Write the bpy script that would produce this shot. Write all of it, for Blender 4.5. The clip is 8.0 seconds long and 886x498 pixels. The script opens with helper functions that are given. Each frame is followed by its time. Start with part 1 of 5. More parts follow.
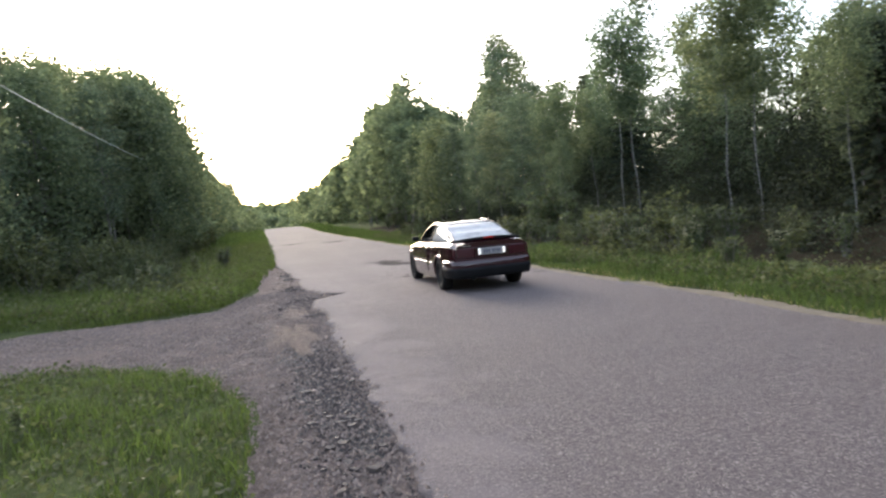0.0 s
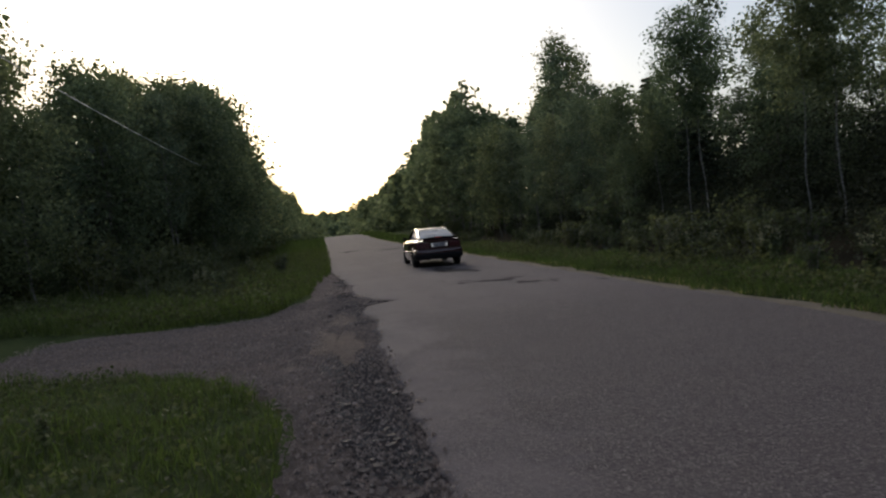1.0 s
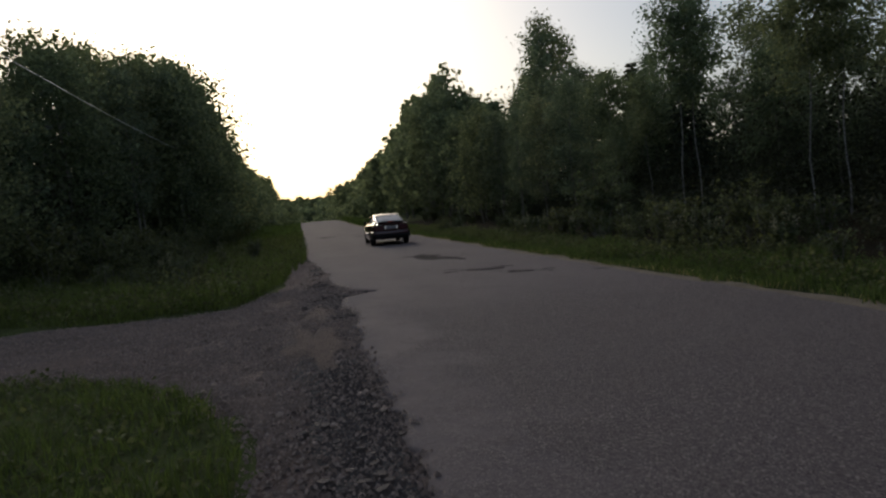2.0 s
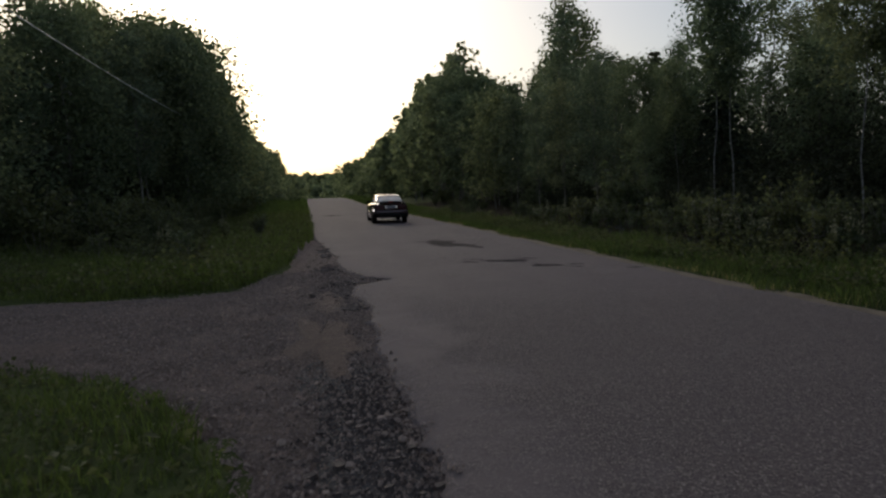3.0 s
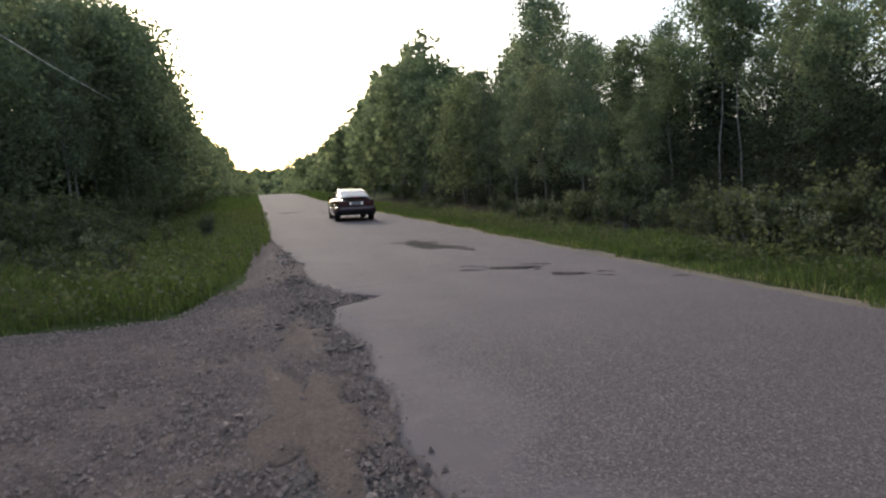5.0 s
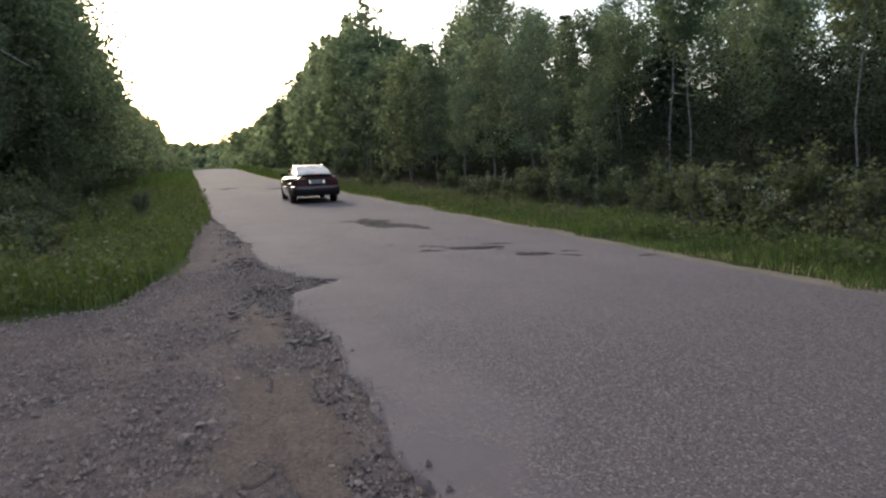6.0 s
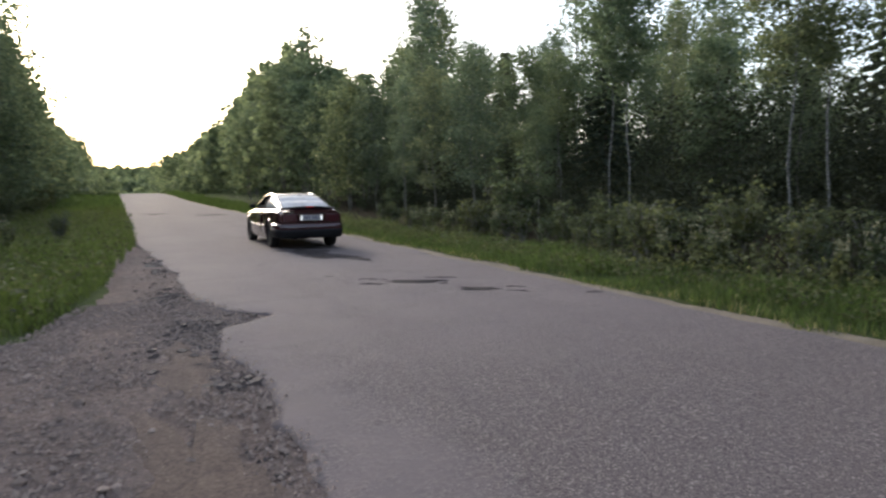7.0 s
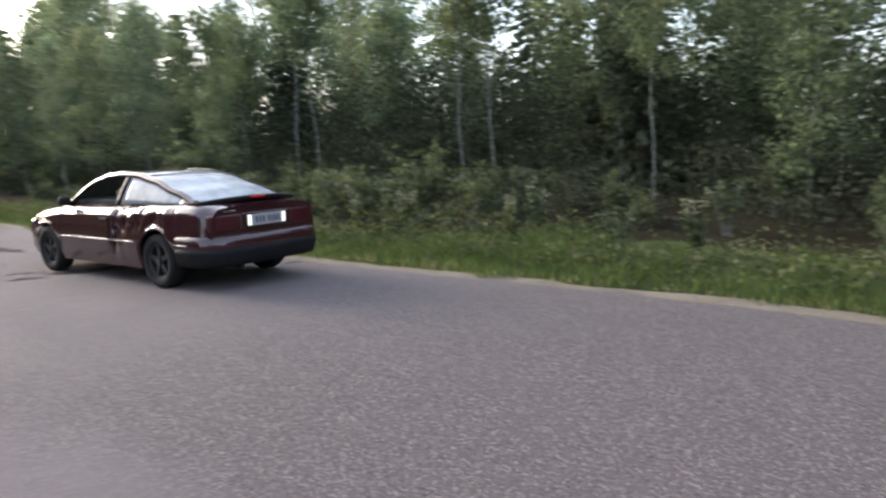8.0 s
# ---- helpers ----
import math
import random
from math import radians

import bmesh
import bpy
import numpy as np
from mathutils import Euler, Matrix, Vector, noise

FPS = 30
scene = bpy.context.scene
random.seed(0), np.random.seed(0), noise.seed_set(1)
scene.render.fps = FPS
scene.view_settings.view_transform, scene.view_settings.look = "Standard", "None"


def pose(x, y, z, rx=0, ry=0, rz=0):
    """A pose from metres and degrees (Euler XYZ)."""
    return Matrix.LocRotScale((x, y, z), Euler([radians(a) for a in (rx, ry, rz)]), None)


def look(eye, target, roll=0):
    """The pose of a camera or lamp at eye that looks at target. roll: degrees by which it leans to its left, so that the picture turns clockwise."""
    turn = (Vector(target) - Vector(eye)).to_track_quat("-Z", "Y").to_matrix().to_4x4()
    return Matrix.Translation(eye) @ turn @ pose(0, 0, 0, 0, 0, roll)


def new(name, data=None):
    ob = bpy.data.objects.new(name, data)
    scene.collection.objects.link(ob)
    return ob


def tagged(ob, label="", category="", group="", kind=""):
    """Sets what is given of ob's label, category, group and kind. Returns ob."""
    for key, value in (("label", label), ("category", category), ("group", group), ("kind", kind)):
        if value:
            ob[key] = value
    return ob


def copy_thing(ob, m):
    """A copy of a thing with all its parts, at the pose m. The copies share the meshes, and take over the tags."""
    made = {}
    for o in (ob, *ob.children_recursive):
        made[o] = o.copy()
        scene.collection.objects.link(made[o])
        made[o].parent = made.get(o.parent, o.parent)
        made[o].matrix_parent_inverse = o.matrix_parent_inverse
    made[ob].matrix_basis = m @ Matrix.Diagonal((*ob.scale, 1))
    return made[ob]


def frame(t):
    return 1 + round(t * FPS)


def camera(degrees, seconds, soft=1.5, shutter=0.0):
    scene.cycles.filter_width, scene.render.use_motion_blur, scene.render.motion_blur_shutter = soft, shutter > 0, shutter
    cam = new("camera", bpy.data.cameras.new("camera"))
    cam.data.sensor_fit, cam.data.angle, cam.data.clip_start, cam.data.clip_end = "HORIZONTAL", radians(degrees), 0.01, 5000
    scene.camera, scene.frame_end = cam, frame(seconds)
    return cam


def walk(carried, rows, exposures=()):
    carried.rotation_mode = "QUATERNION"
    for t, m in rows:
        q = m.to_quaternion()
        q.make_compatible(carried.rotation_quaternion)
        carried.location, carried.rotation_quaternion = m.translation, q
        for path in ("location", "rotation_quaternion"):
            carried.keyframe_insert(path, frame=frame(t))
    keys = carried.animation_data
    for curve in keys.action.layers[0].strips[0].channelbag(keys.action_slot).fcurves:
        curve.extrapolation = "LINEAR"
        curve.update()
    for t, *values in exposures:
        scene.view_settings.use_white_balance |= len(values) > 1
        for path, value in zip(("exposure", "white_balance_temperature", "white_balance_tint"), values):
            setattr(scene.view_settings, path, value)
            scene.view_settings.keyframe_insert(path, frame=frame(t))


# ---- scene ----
cam = camera(66.6, 8.0, soft=2.3, shutter=0.3)
PATH = [
    (0, (0.636, -0.906, 1.711), (1.145, 1.023, 1.576), -6.2),
    (0.5, (0.791, -0.638, 1.6), (1.156, 1.325, 1.494), -5.6),
    (1, (0.843, -0.347, 1.602), (1.187, 1.621, 1.511), -6.3),
    (1.5, (0.862, 0.382, 1.628), (1.145, 2.356, 1.482), -8.4),
    (1.7, (0.9, 0.546, 1.564), (1.255, 2.51, 1.425), -7.6),
    (2.8, (0.745, 1.8, 1.547), (1.14, 3.754, 1.382), -3.3),
    (3, (0.802, 2.006, 1.592), (1.191, 3.96, 1.405), -2.9),
    (3.5, (0.915, 3.281, 1.485), (1.344, 5.219, 1.239), -3.9),
    (4, (0.913, 3.852, 1.528), (1.36, 5.787, 1.288), -4.7),
    (4.2, (0.799, 3.981, 1.485), (1.272, 5.92, 1.36), -4.1),
    (5.3, (0.645, 4.937, 1.581), (1.214, 6.841, 1.35), -3.5),
    (5.5, (0.619, 4.984, 1.572), (1.243, 6.871, 1.352), -3.5),
    (6, (0.511, 5.308, 1.59), (1.193, 7.165, 1.3), -3.0),
    (6.5, (0.566, 5.585, 1.573), (1.263, 7.445, 1.345), -3.1),
    (7, (0.585, 5.744, 1.565), (1.447, 7.537, 1.36), -1.3),
    (7.5, (0.579, 5.929, 1.538), (1.76, 7.517, 1.248), -2.4),
    (7.8, (0.685, 5.929, 1.552), (2.064, 7.346, 1.256), -3.6),
    (8, (0.76, 6.001, 1.5), (2.3, 7.236, 1.181), -2.7),
]
walk(cam, [(t, look(eye, target, roll)) for t, eye, target, roll in PATH],
     exposures=[(0.0, 1.2), (0.3, 0.7), (0.5, 0.1), (1.0, -0.8), (1.5, -1.15), (3.0, -1.25), (3.5, -0.2), (4.0, 0.14), (5.5, 0.4), (6.0, 0.45), (6.5, 0.68), (7.0, 0.65), (7.5, 0.4), (8.0, 1.36)])

# ---- light ----
world = bpy.data.worlds.new("sky")
scene.world = world
world.use_nodes = True
wn = world.node_tree.nodes
sky = wn.new("ShaderNodeTexSky")
sky.sky_type, sky.sun_disc = "NISHITA", False
SUN_EL, SUN_AZ = 21.0, -6.0      # degrees above the horizon; to the right of +y
sky.sun_elevation, sky.sun_rotation = radians(SUN_EL), radians(SUN_AZ)
sky.dust_density, sky.air_density = 2.5, 1.0
wn["Background"].inputs["Strength"].default_value = 0.15
# thin even cloud over the clear-sky colours
cloud = wn.new("ShaderNodeMix")
cloud.data_type, cloud.blend_type = "RGBA", "ADD"
cloud.inputs[0].default_value = 1.0
cloud.inputs[7].default_value = (2.1, 2.3, 2.7, 1)
world.node_tree.links.new(sky.outputs[0], cloud.inputs[6])
world.node_tree.links.new(cloud.outputs[2], wn["Background"].inputs["Color"])
sun = new("sun", bpy.data.lights.new("sun", "SUN"))
sun.data.energy, sun.data.angle, sun.data.color = 1.2, radians(16), (1.0, 0.94, 0.86)
sun_way = Vector((math.sin(radians(SUN_AZ)) * math.cos(radians(SUN_EL)), math.cos(radians(SUN_AZ)) * math.cos(radians(SUN_EL)), math.sin(radians(SUN_EL))))
sun.matrix_world = look(sun_way * 60, (0, 0, 0))

# ---- materials ----
MATS = {}


class Nodes:
    """A small builder for one node material."""

    def __init__(self, name):
        self.mat = bpy.data.materials.new(name)
        self.mat.use_nodes = True
        self.tree = self.mat.node_tree
        self.bsdf = self.tree.nodes["Principled BSDF"]
        self.out = self.tree.nodes["Material Output"]

    def add(self, kind, **values):
        node = self.tree.nodes.new(kind)
        for key, value in values.items():
            if key in node.inputs:
                node.inputs[key].default_value = value
        return node

    def link(self, a, b):
        self.tree.links.new(a, b)

    def coords(self):
        return self.add("ShaderNodeTexCoord").outputs["Object"]

    def noise(self, scale, detail=4.0, rough=0.55, vector=None):
        n = self.add("ShaderNodeTexNoise", Scale=scale, Detail=detail, Roughness=rough)
        if vector is not None:
            self.link(vector, n.inputs["Vector"])
        return n.outputs["Fac"]

    def ramp(self, fac, stops):
        n = self.add("ShaderNodeValToRGB")
        e = n.color_ramp.elements
        e[0].position, e[0].color = stops[0][0], (*stops[0][1], 1)
        e[1].position, e[1].color = stops[-1][0], (*stops[-1][1], 1)
        for p, c in stops[1:-1]:
            e.new(p).color = (*c, 1)
        self.link(fac, n.inputs["Fac"])
        return n.outputs["Color"]

    def mix(self, fac, a, b, blend="MIX"):
        n = self.add("ShaderNodeMix")
        n.data_type, n.blend_type = "RGBA", blend
        for value, index in ((fac, 0), (a, 6), (b, 7)):
            if isinstance(value, (int, float)):
                n.inputs[index].default_value = value
            elif isinstance(value, tuple):
                n.inputs[index].default_value = (*value, 1)
            else:
                self.link(value, n.inputs[index])
        return n.outputs[2]

    def math(self, op, a, b=0.0):
        n = self.add("ShaderNodeMath")
        n.operation = op
        for value, i in ((a, 0), (b, 1)):
            if isinstance(value, (int, float)):
                n.inputs[i].default_value = value
            else:
                self.link(value, n.inputs[i])
        return n.outputs[0]

    def bump(self, height, strength=0.4, distance=0.02):
        n = self.add("ShaderNodeBump", Strength=strength, Distance=distance)
        self.link(height, n.inputs["Height"])
        self.link(n.outputs["Normal"], self.bsdf.inputs["Normal"])

    def done(self, color=None, rough=0.8, **extra):
        if color is not None:
            if isinstance(color, tuple):
                self.bsdf.inputs["Base Color"].default_value = (*color, 1)
            else:
                self.link(color, self.bsdf.inputs["Base Color"])
        if isinstance(rough, (int, float)):
            self.bsdf.inputs["Roughness"].default_value = rough
        else:
            self.link(rough, self.bsdf.inputs["Roughness"])
        for key, value in extra.items():
            self.bsdf.inputs[key.replace("_", " ")].default_value = value
        return self.mat


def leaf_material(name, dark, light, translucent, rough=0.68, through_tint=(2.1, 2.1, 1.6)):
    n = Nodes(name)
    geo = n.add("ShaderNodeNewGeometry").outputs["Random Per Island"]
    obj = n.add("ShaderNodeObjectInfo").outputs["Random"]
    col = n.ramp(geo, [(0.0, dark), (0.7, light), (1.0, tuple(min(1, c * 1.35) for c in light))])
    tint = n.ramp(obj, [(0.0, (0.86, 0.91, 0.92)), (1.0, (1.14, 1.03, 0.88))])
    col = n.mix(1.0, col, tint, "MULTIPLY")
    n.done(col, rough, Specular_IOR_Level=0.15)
    tr = n.add("ShaderNodeBsdfTranslucent")
    n.link(n.mix(1.0, col, through_tint, "MULTIPLY"), tr.inputs["Color"])
    mx = n.add("ShaderNodeMixShader", Fac=translucent)
    n.link(n.bsdf.outputs[0], mx.inputs[1])
    n.link(tr.outputs[0], mx.inputs[2])
    n.link(mx.outputs[0], n.out.inputs["Surface"])
    return n.mat


MATS["leaf_birch"] = leaf_material("birch_leaves", (0.060, 0.080, 0.054), (0.12, 0.148, 0.098), 0.5)
MATS["leaf_poplar"] = leaf_material("poplar_leaves", (0.064, 0.084, 0.060), (0.124, 0.15, 0.108), 0.5)
MATS["leaf_spruce"] = leaf_material("spruce_needles", (0.032, 0.043, 0.032), (0.07, 0.085, 0.062), 0.28)
MATS["leaf_shrub"] = leaf_material("shrub_leaves", (0.046, 0.058, 0.032), (0.098, 0.112, 0.062), 0.35, through_tint=(1.4, 1.5, 1.15))
# leaves inside the woods: the canopy's shade is put into this darker colour
MATS["leaf_shade"] = leaf_material("shaded_leaves", (0.026, 0.032, 0.022), (0.05, 0.058, 0.038), 0.2)
MATS["grass"] = leaf_material("grass_blades", (0.046, 0.068, 0.024), (0.094, 0.127, 0.046), 0.38, through_tint=(1.35, 1.5, 0.95))
MATS["grass_dry"] = leaf_material("dry_grass", (0.16, 0.14, 0.07), (0.3, 0.26, 0.14), 0.3)


def bark_material(name, base, marks, cover):
    n = Nodes(name)
    co = n.coords()
    m = n.add("ShaderNodeMapping")
    m.inputs["Scale"].default_value = (1.0, 1.0, 3.5)
    n.link(co, m.inputs["Vector"])
    a = n.noise(4.0, 6.0, 0.65, m.outputs[0])
    b = n.noise(30.0, 4.0, 0.6, co)
    col = n.ramp(a, [(0.0, marks), (cover, marks), (cover + 0.08, base), (1.0, base)])
    col = n.mix(0.35, col, n.ramp(b, [(0.3, tuple(c * 0.6 for c in base)), (0.8, base)]))
    n.bump(a, 0.5, 0.02)
    return n.done(col, 0.85)


MATS["bark_birch"] = bark_material("birch_bark", (0.25, 0.245, 0.225), (0.055, 0.047, 0.042), 0.44)
MATS["bark_poplar"] = bark_material("poplar_bark", (0.2, 0.19, 0.16), (0.07, 0.065, 0.055), 0.42)
MATS["bark_spruce"] = bark_material("spruce_bark", (0.11, 0.085, 0.065), (0.05, 0.04, 0.03), 0.45)


def soil_material():
    n = Nodes("grassy_soil")
    co = n.coords()
    a, b = n.noise(0.35, 5.0, 0.6, co), n.noise(9.0, 6.0, 0.7, co)
    col = n.ramp(a, [(0.25, (0.04, 0.055, 0.02)), (0.55, (0.07, 0.09, 0.03)), (0.8, (0.1, 0.1, 0.045))])
    col = n.mix(0.5, col, n.ramp(b, [(0.3, (0.035, 0.04, 0.02)), (0.75, (0.1, 0.12, 0.045))]))
    n.bump(b, 0.8, 0.06)
    return n.done(col, 1.0, Specular_IOR_Level=0.05)


def asphalt_material():
    n = Nodes("worn_asphalt")
    co = n.coords()
    along = n.add("ShaderNodeMapping")
    along.inputs["Scale"].default_value = (1.0, 0.12, 1.0)
    n.link(co, along.inputs["Vector"])
    big, mid, lane = n.noise(0.3, 5.0, 0.6, co), n.noise(1.6, 6.0, 0.62, co), n.noise(0.9, 4.0, 0.55, along.outputs[0])
    grain, fine = n.noise(30.0, 4.0, 0.85, co), n.noise(95.0, 3.0, 0.8, co)
    # where the stones stand out of the worn binder: a coarse strip beside the smooth lane, and here and there
    xyz = n.add("ShaderNodeSeparateXYZ")
    n.link(co, xyz.inputs[0])
    sway = n.math("MULTIPLY", n.math("SUBTRACT", mid, 0.5), 2.2)
    strip = n.math("MULTIPLY", n.ramp(n.math("MULTIPLY", n.math("ADD", xyz.outputs[0], sway), 0.1), [(0.17, (0.0,) * 3), (0.25, (1.0,) * 3)]),
                   n.ramp(n.math("MULTIPLY", n.math("ADD", xyz.outputs[1], sway), 0.05), [(0.48, (1.0,) * 3), (0.62, (0.25,) * 3)]))
    spots = n.ramp(n.noise(0.75, 5.0, 0.65, co), [(0.45, (0.05,) * 3), (0.62, (0.6,) * 3)])
    bare = n.math("MAXIMUM", strip, spots)
    vor = n.add("ShaderNodeTexVoronoi", Scale=95.0)
    n.link(co, vor.inputs["Vector"])
    col = n.ramp(big, [(0.3, (0.086, 0.070, 0.073)), (0.5, (0.115, 0.095, 0.097)), (0.7, (0.153, 0.126, 0.126))])
    col = n.mix(0.35, col, n.ramp(lane, [(0.35, (0.086, 0.069, 0.072)), (0.65, (0.168, 0.140, 0.136))]))
    col = n.mix(0.3, col, n.ramp(mid, [(0.3, (0.073, 0.060, 0.061)), (0.7, (0.168, 0.139, 0.135))]))
    col = n.mix(n.math("MULTIPLY", bare, 0.78), col, n.ramp(grain, [(0.36, (0.031, 0.024, 0.025)), (0.5, (0.115, 0.095, 0.096)), (0.64, (0.284, 0.237, 0.228))]))
    col = n.mix(n.math("MULTIPLY", bare, 0.6), col, n.ramp(fine, [(0.36, (0.038, 0.032, 0.033)), (0.66, (0.249, 0.209, 0.202))]))
    stone = n.math("MULTIPLY", n.math("LESS_THAN", vor.outputs["Color"], 0.2), n.math("MULTIPLY", bare, 0.8))
    col = n.mix(stone, col, (0.307, 0.265, 0.251))
    pit = n.math("MULTIPLY", n.math("GREATER_THAN", vor.outputs["Color"], 0.85), n.math("MULTIPLY", bare, 0.8))
    col = n.mix(pit, col, (0.044, 0.035, 0.036))
    n.bump(n.math("MULTIPLY", bare, n.math("ADD", grain, fine)), 1.0, 0.016)
    return n.done(col, n.ramp(mid, [(0.3, (0.82,) * 3), (0.7, (0.96,) * 3)]), Specular_IOR_Level=0.22)


def gravel_material():
    n = Nodes("gravel_dirt")
    co = n.coords()
    across = n.add("ShaderNodeMapping")
    across.inputs["Scale"].default_value = (0.35, 1.0, 1.0)
    n.link(co, across.inputs["Vector"])
    big, mid, rut = n.noise(0.55, 5.0, 0.62, co), n.noise(2.6, 7.0, 0.72, co), n.noise(2.2, 6.0, 0.7, across.outputs[0])
    grain, fine = n.noise(16.0, 5.0, 0.85, co), n.noise(55.0, 4.0, 0.85, co)
    col = n.ramp(big, [(0.36, (0.165, 0.133, 0.129)), (0.48, (0.21, 0.162, 0.15)), (0.6, (0.27, 0.19, 0.155))])
    col = n.mix(0.32, col, n.ramp(mid, [(0.36, (0.073, 0.057, 0.056)), (0.5, (0.205, 0.159, 0.147)), (0.64, (0.337, 0.254, 0.222))]))
    col = n.mix(0.24, col, n.ramp(rut, [(0.38, (0.073, 0.057, 0.056)), (0.62, (0.325, 0.248, 0.222))]))
    col = n.mix(0.36, col, n.ramp(grain, [(0.4, (0.042, 0.035, 0.034)), (0.52, (0.205, 0.161, 0.146)), (0.64, (0.507, 0.404, 0.363))]))
    col = n.mix(0.3, col, n.ramp(fine, [(0.38, (0.048, 0.039, 0.039)), (0.64, (0.434, 0.351, 0.322))]))
    n.bump(n.math("ADD", n.math("MULTIPLY", grain, 1.5), n.math("ADD", fine, n.math("MULTIPLY", rut, 1.5))), 1.0, 0.05)
    return n.done(col, 0.95, Specular_IOR_Level=0.12)


def stone_material(name, lo, hi):
    n = Nodes(name)
    co = n.coords()
    r = n.add("ShaderNodeObjectInfo").outputs["Random"]
    g = n.add("ShaderNodeNewGeometry").outputs["Random Per Island"]
    col = n.ramp(n.math("FRACT", n.math("ADD", r, g)), [(0.0, lo), (1.0, hi)])
    col = n.mix(0.4, col, n.ramp(n.noise(60.0, 4.0, 0.7, co), [(0.3, lo), (0.7, hi)]))
    n.bump(n.noise(80.0, 4.0, 0.7, co), 0.5, 0.01)
    return n.done(col, 0.9)


MATS["soil"], MATS["asphalt"], MATS["gravel"] = soil_material(), asphalt_material(), gravel_material()
MATS["stone"] = stone_material("field_stone", (0.09, 0.064, 0.053), (0.42, 0.325, 0.27))
MATS["chunk"] = stone_material("broken_asphalt", (0.034, 0.027, 0.025), (0.118, 0.092, 0.082))


# ---- building helpers ----
def part(name, bm, material, parent=None, label="", smooth=False):
    """Links a bmesh as one mesh object, under a thing or a part."""
    me = bpy.data.meshes.new(name)
    bm.to_mesh(me)
    bm.free()
    me.materials.append(material)
    if smooth:
        me.polygons.foreach_set("use_smooth", [True] * len(me.polygons))
    ob = new(name, me)
    ob.parent = parent
    return tagged(ob, label)


def mesh_part(name, verts, faces, material, parent=None, label="", smooth=False):
    me = bpy.data.meshes.new(name)
    me.from_pydata(verts, [], faces)
    me.materials.append(material)
    if smooth:
        me.polygons.foreach_set("use_smooth", [True] * len(me.polygons))
    ob = new(name, me)
    ob.parent = parent
    return tagged(ob, label)


def wob(x, y, scale, seed=0.0):
    return noise.noise(Vector((x * scale, y * scale, seed)))


# ---- ground, road, gravel ----
XR = 6.95                # outer edge of the asphalt


def left_edge(y):
    """The broken edge of the asphalt on the side of the gravel junction."""
    base = 1.43 + 0.12 * math.exp(-((y - 10.9) / 0.8) ** 2) - (0.42 * min(1, (y - 19) / 7) if y > 19 else 0)
    bite = 0.68 * math.exp(-((y - 13.95) / 0.42) ** 2) + 0.2 * math.exp(-((y - 14.7) / 0.7) ** 2)
    return base + bite + 0.10 * wob(0, y, 1.1, 3) + 0.07 * wob(0, y, 3.7, 5) + 0.04 * wob(0, y, 9.0, 7)


def right_edge(y):
    return XR + 0.12 * wob(9, y, 0.5, 2) + 0.06 * wob(9, y, 2.2, 4)


def verge_edge(y):
    """The grass edge beyond the junction."""
    return 0.36 + 0.66 * min(1, max(0, (y - 18.9) / 8)) + 0.1 * wob(2, y, 0.8, 9) + 0.05 * wob(2, y, 3.0, 8)


def far_corner(x):
    """The near limit of the far verge, where the side road passes."""
    return 13.9 + max(0, -x - 2.5) * 0.35 + 3.6 * max(0, x + 0.75) ** 2 + 0.2 * wob(x, 0, 1.2, 11) + 0.08 * wob(x, 0, 4.0, 12)


def near_corner(x):
    """The far limit of the near grass patch."""
    return 9.8 - 2.9 * math.exp((x + 0.08) / 1.3) + 0.2 * max(0, -x - 3) + 0.2 * wob(x, 3, 1.3, 13)


def near_side(y):
    return 0.42 + 0.08 * wob(1, y, 1.4, 15) - 0.02 * y


def in_near(x, y):
    return x < near_side(y) and y < near_corner(x)


def in_far(x, y):
    return x < verge_edge(y) and y > far_corner(x)


# the lie of the land along the road: level, up to a crest, down into a hollow, then a long wooded hill
ROLL = [(58, 0.0), (68, 0.03), (78, 0.1), (88, 0.21), (98, 0.36), (107, 0.47), (114, 0.51), (121, 0.47), (130, 0.28), (142, -0.2), (165, -1.5), (200, -3.2), (270, -4.5), (330, -3.0), (640, 13.5)]


def rise(x, y):
    """Height of the land, with low banks under the woods."""
    z = ROLL[-1][1]
    for (a, u), (b, v) in zip(ROLL, ROLL[1:]):
        if y < b:
            z = u + (v - u) * max(0.0, (y - a) / (b - a))
            break
    side = max(0.0, x - XR - 2.5) if x > 4 else max(0.0, -x - 3.0)
    return z + min(0.5, side * 0.05)


def crown(x):
    """The fall of the carriageway towards its outer edge."""
    return -0.03 * max(0.0, x - 4.3)


def ground_mesh():
    ys = [-1500, -400, -120, -60, -30] + [-20 + 0.5 * i for i in range(150)] + [55 + 5 * i for i in range(44)] + [280, 300, 330, 350, 400, 450, 500, 560, 640, 700, 1100, 2500]
    xs = [-2500, -900, -400, -200, -120, -70, -45] + [-30 + 0.6 * i for i in range(110)] + [37, 42, 50, 70, 120, 200, 400, 900, 2500]
    verts = []
    for y in ys:
        for x in xs:
            on_way = (0.5 < x < XR + 0.3) or (x < 1 and not in_near(x, y) and not in_far(x, y))
            bump = 0.05 * wob(x, y, 0.6, 21) if abs(x) < 200 else 0
            verts.append((x, y, rise(x, y) + (-0.12 if on_way else -0.02 + bump) - (0.08 if x > 4 else 0)))
    w = len(xs)
    faces = [(j * w + i, j * w + i + 1, (j + 1) * w + i + 1, (j + 1) * w + i) for j in range(len(ys) - 1) for i in range(w - 1)]
    return tagged(mesh_part("ground", verts, faces, MATS["soil"], smooth=True), "grassy soil of the verges and the woods", "ground", kind="structure")


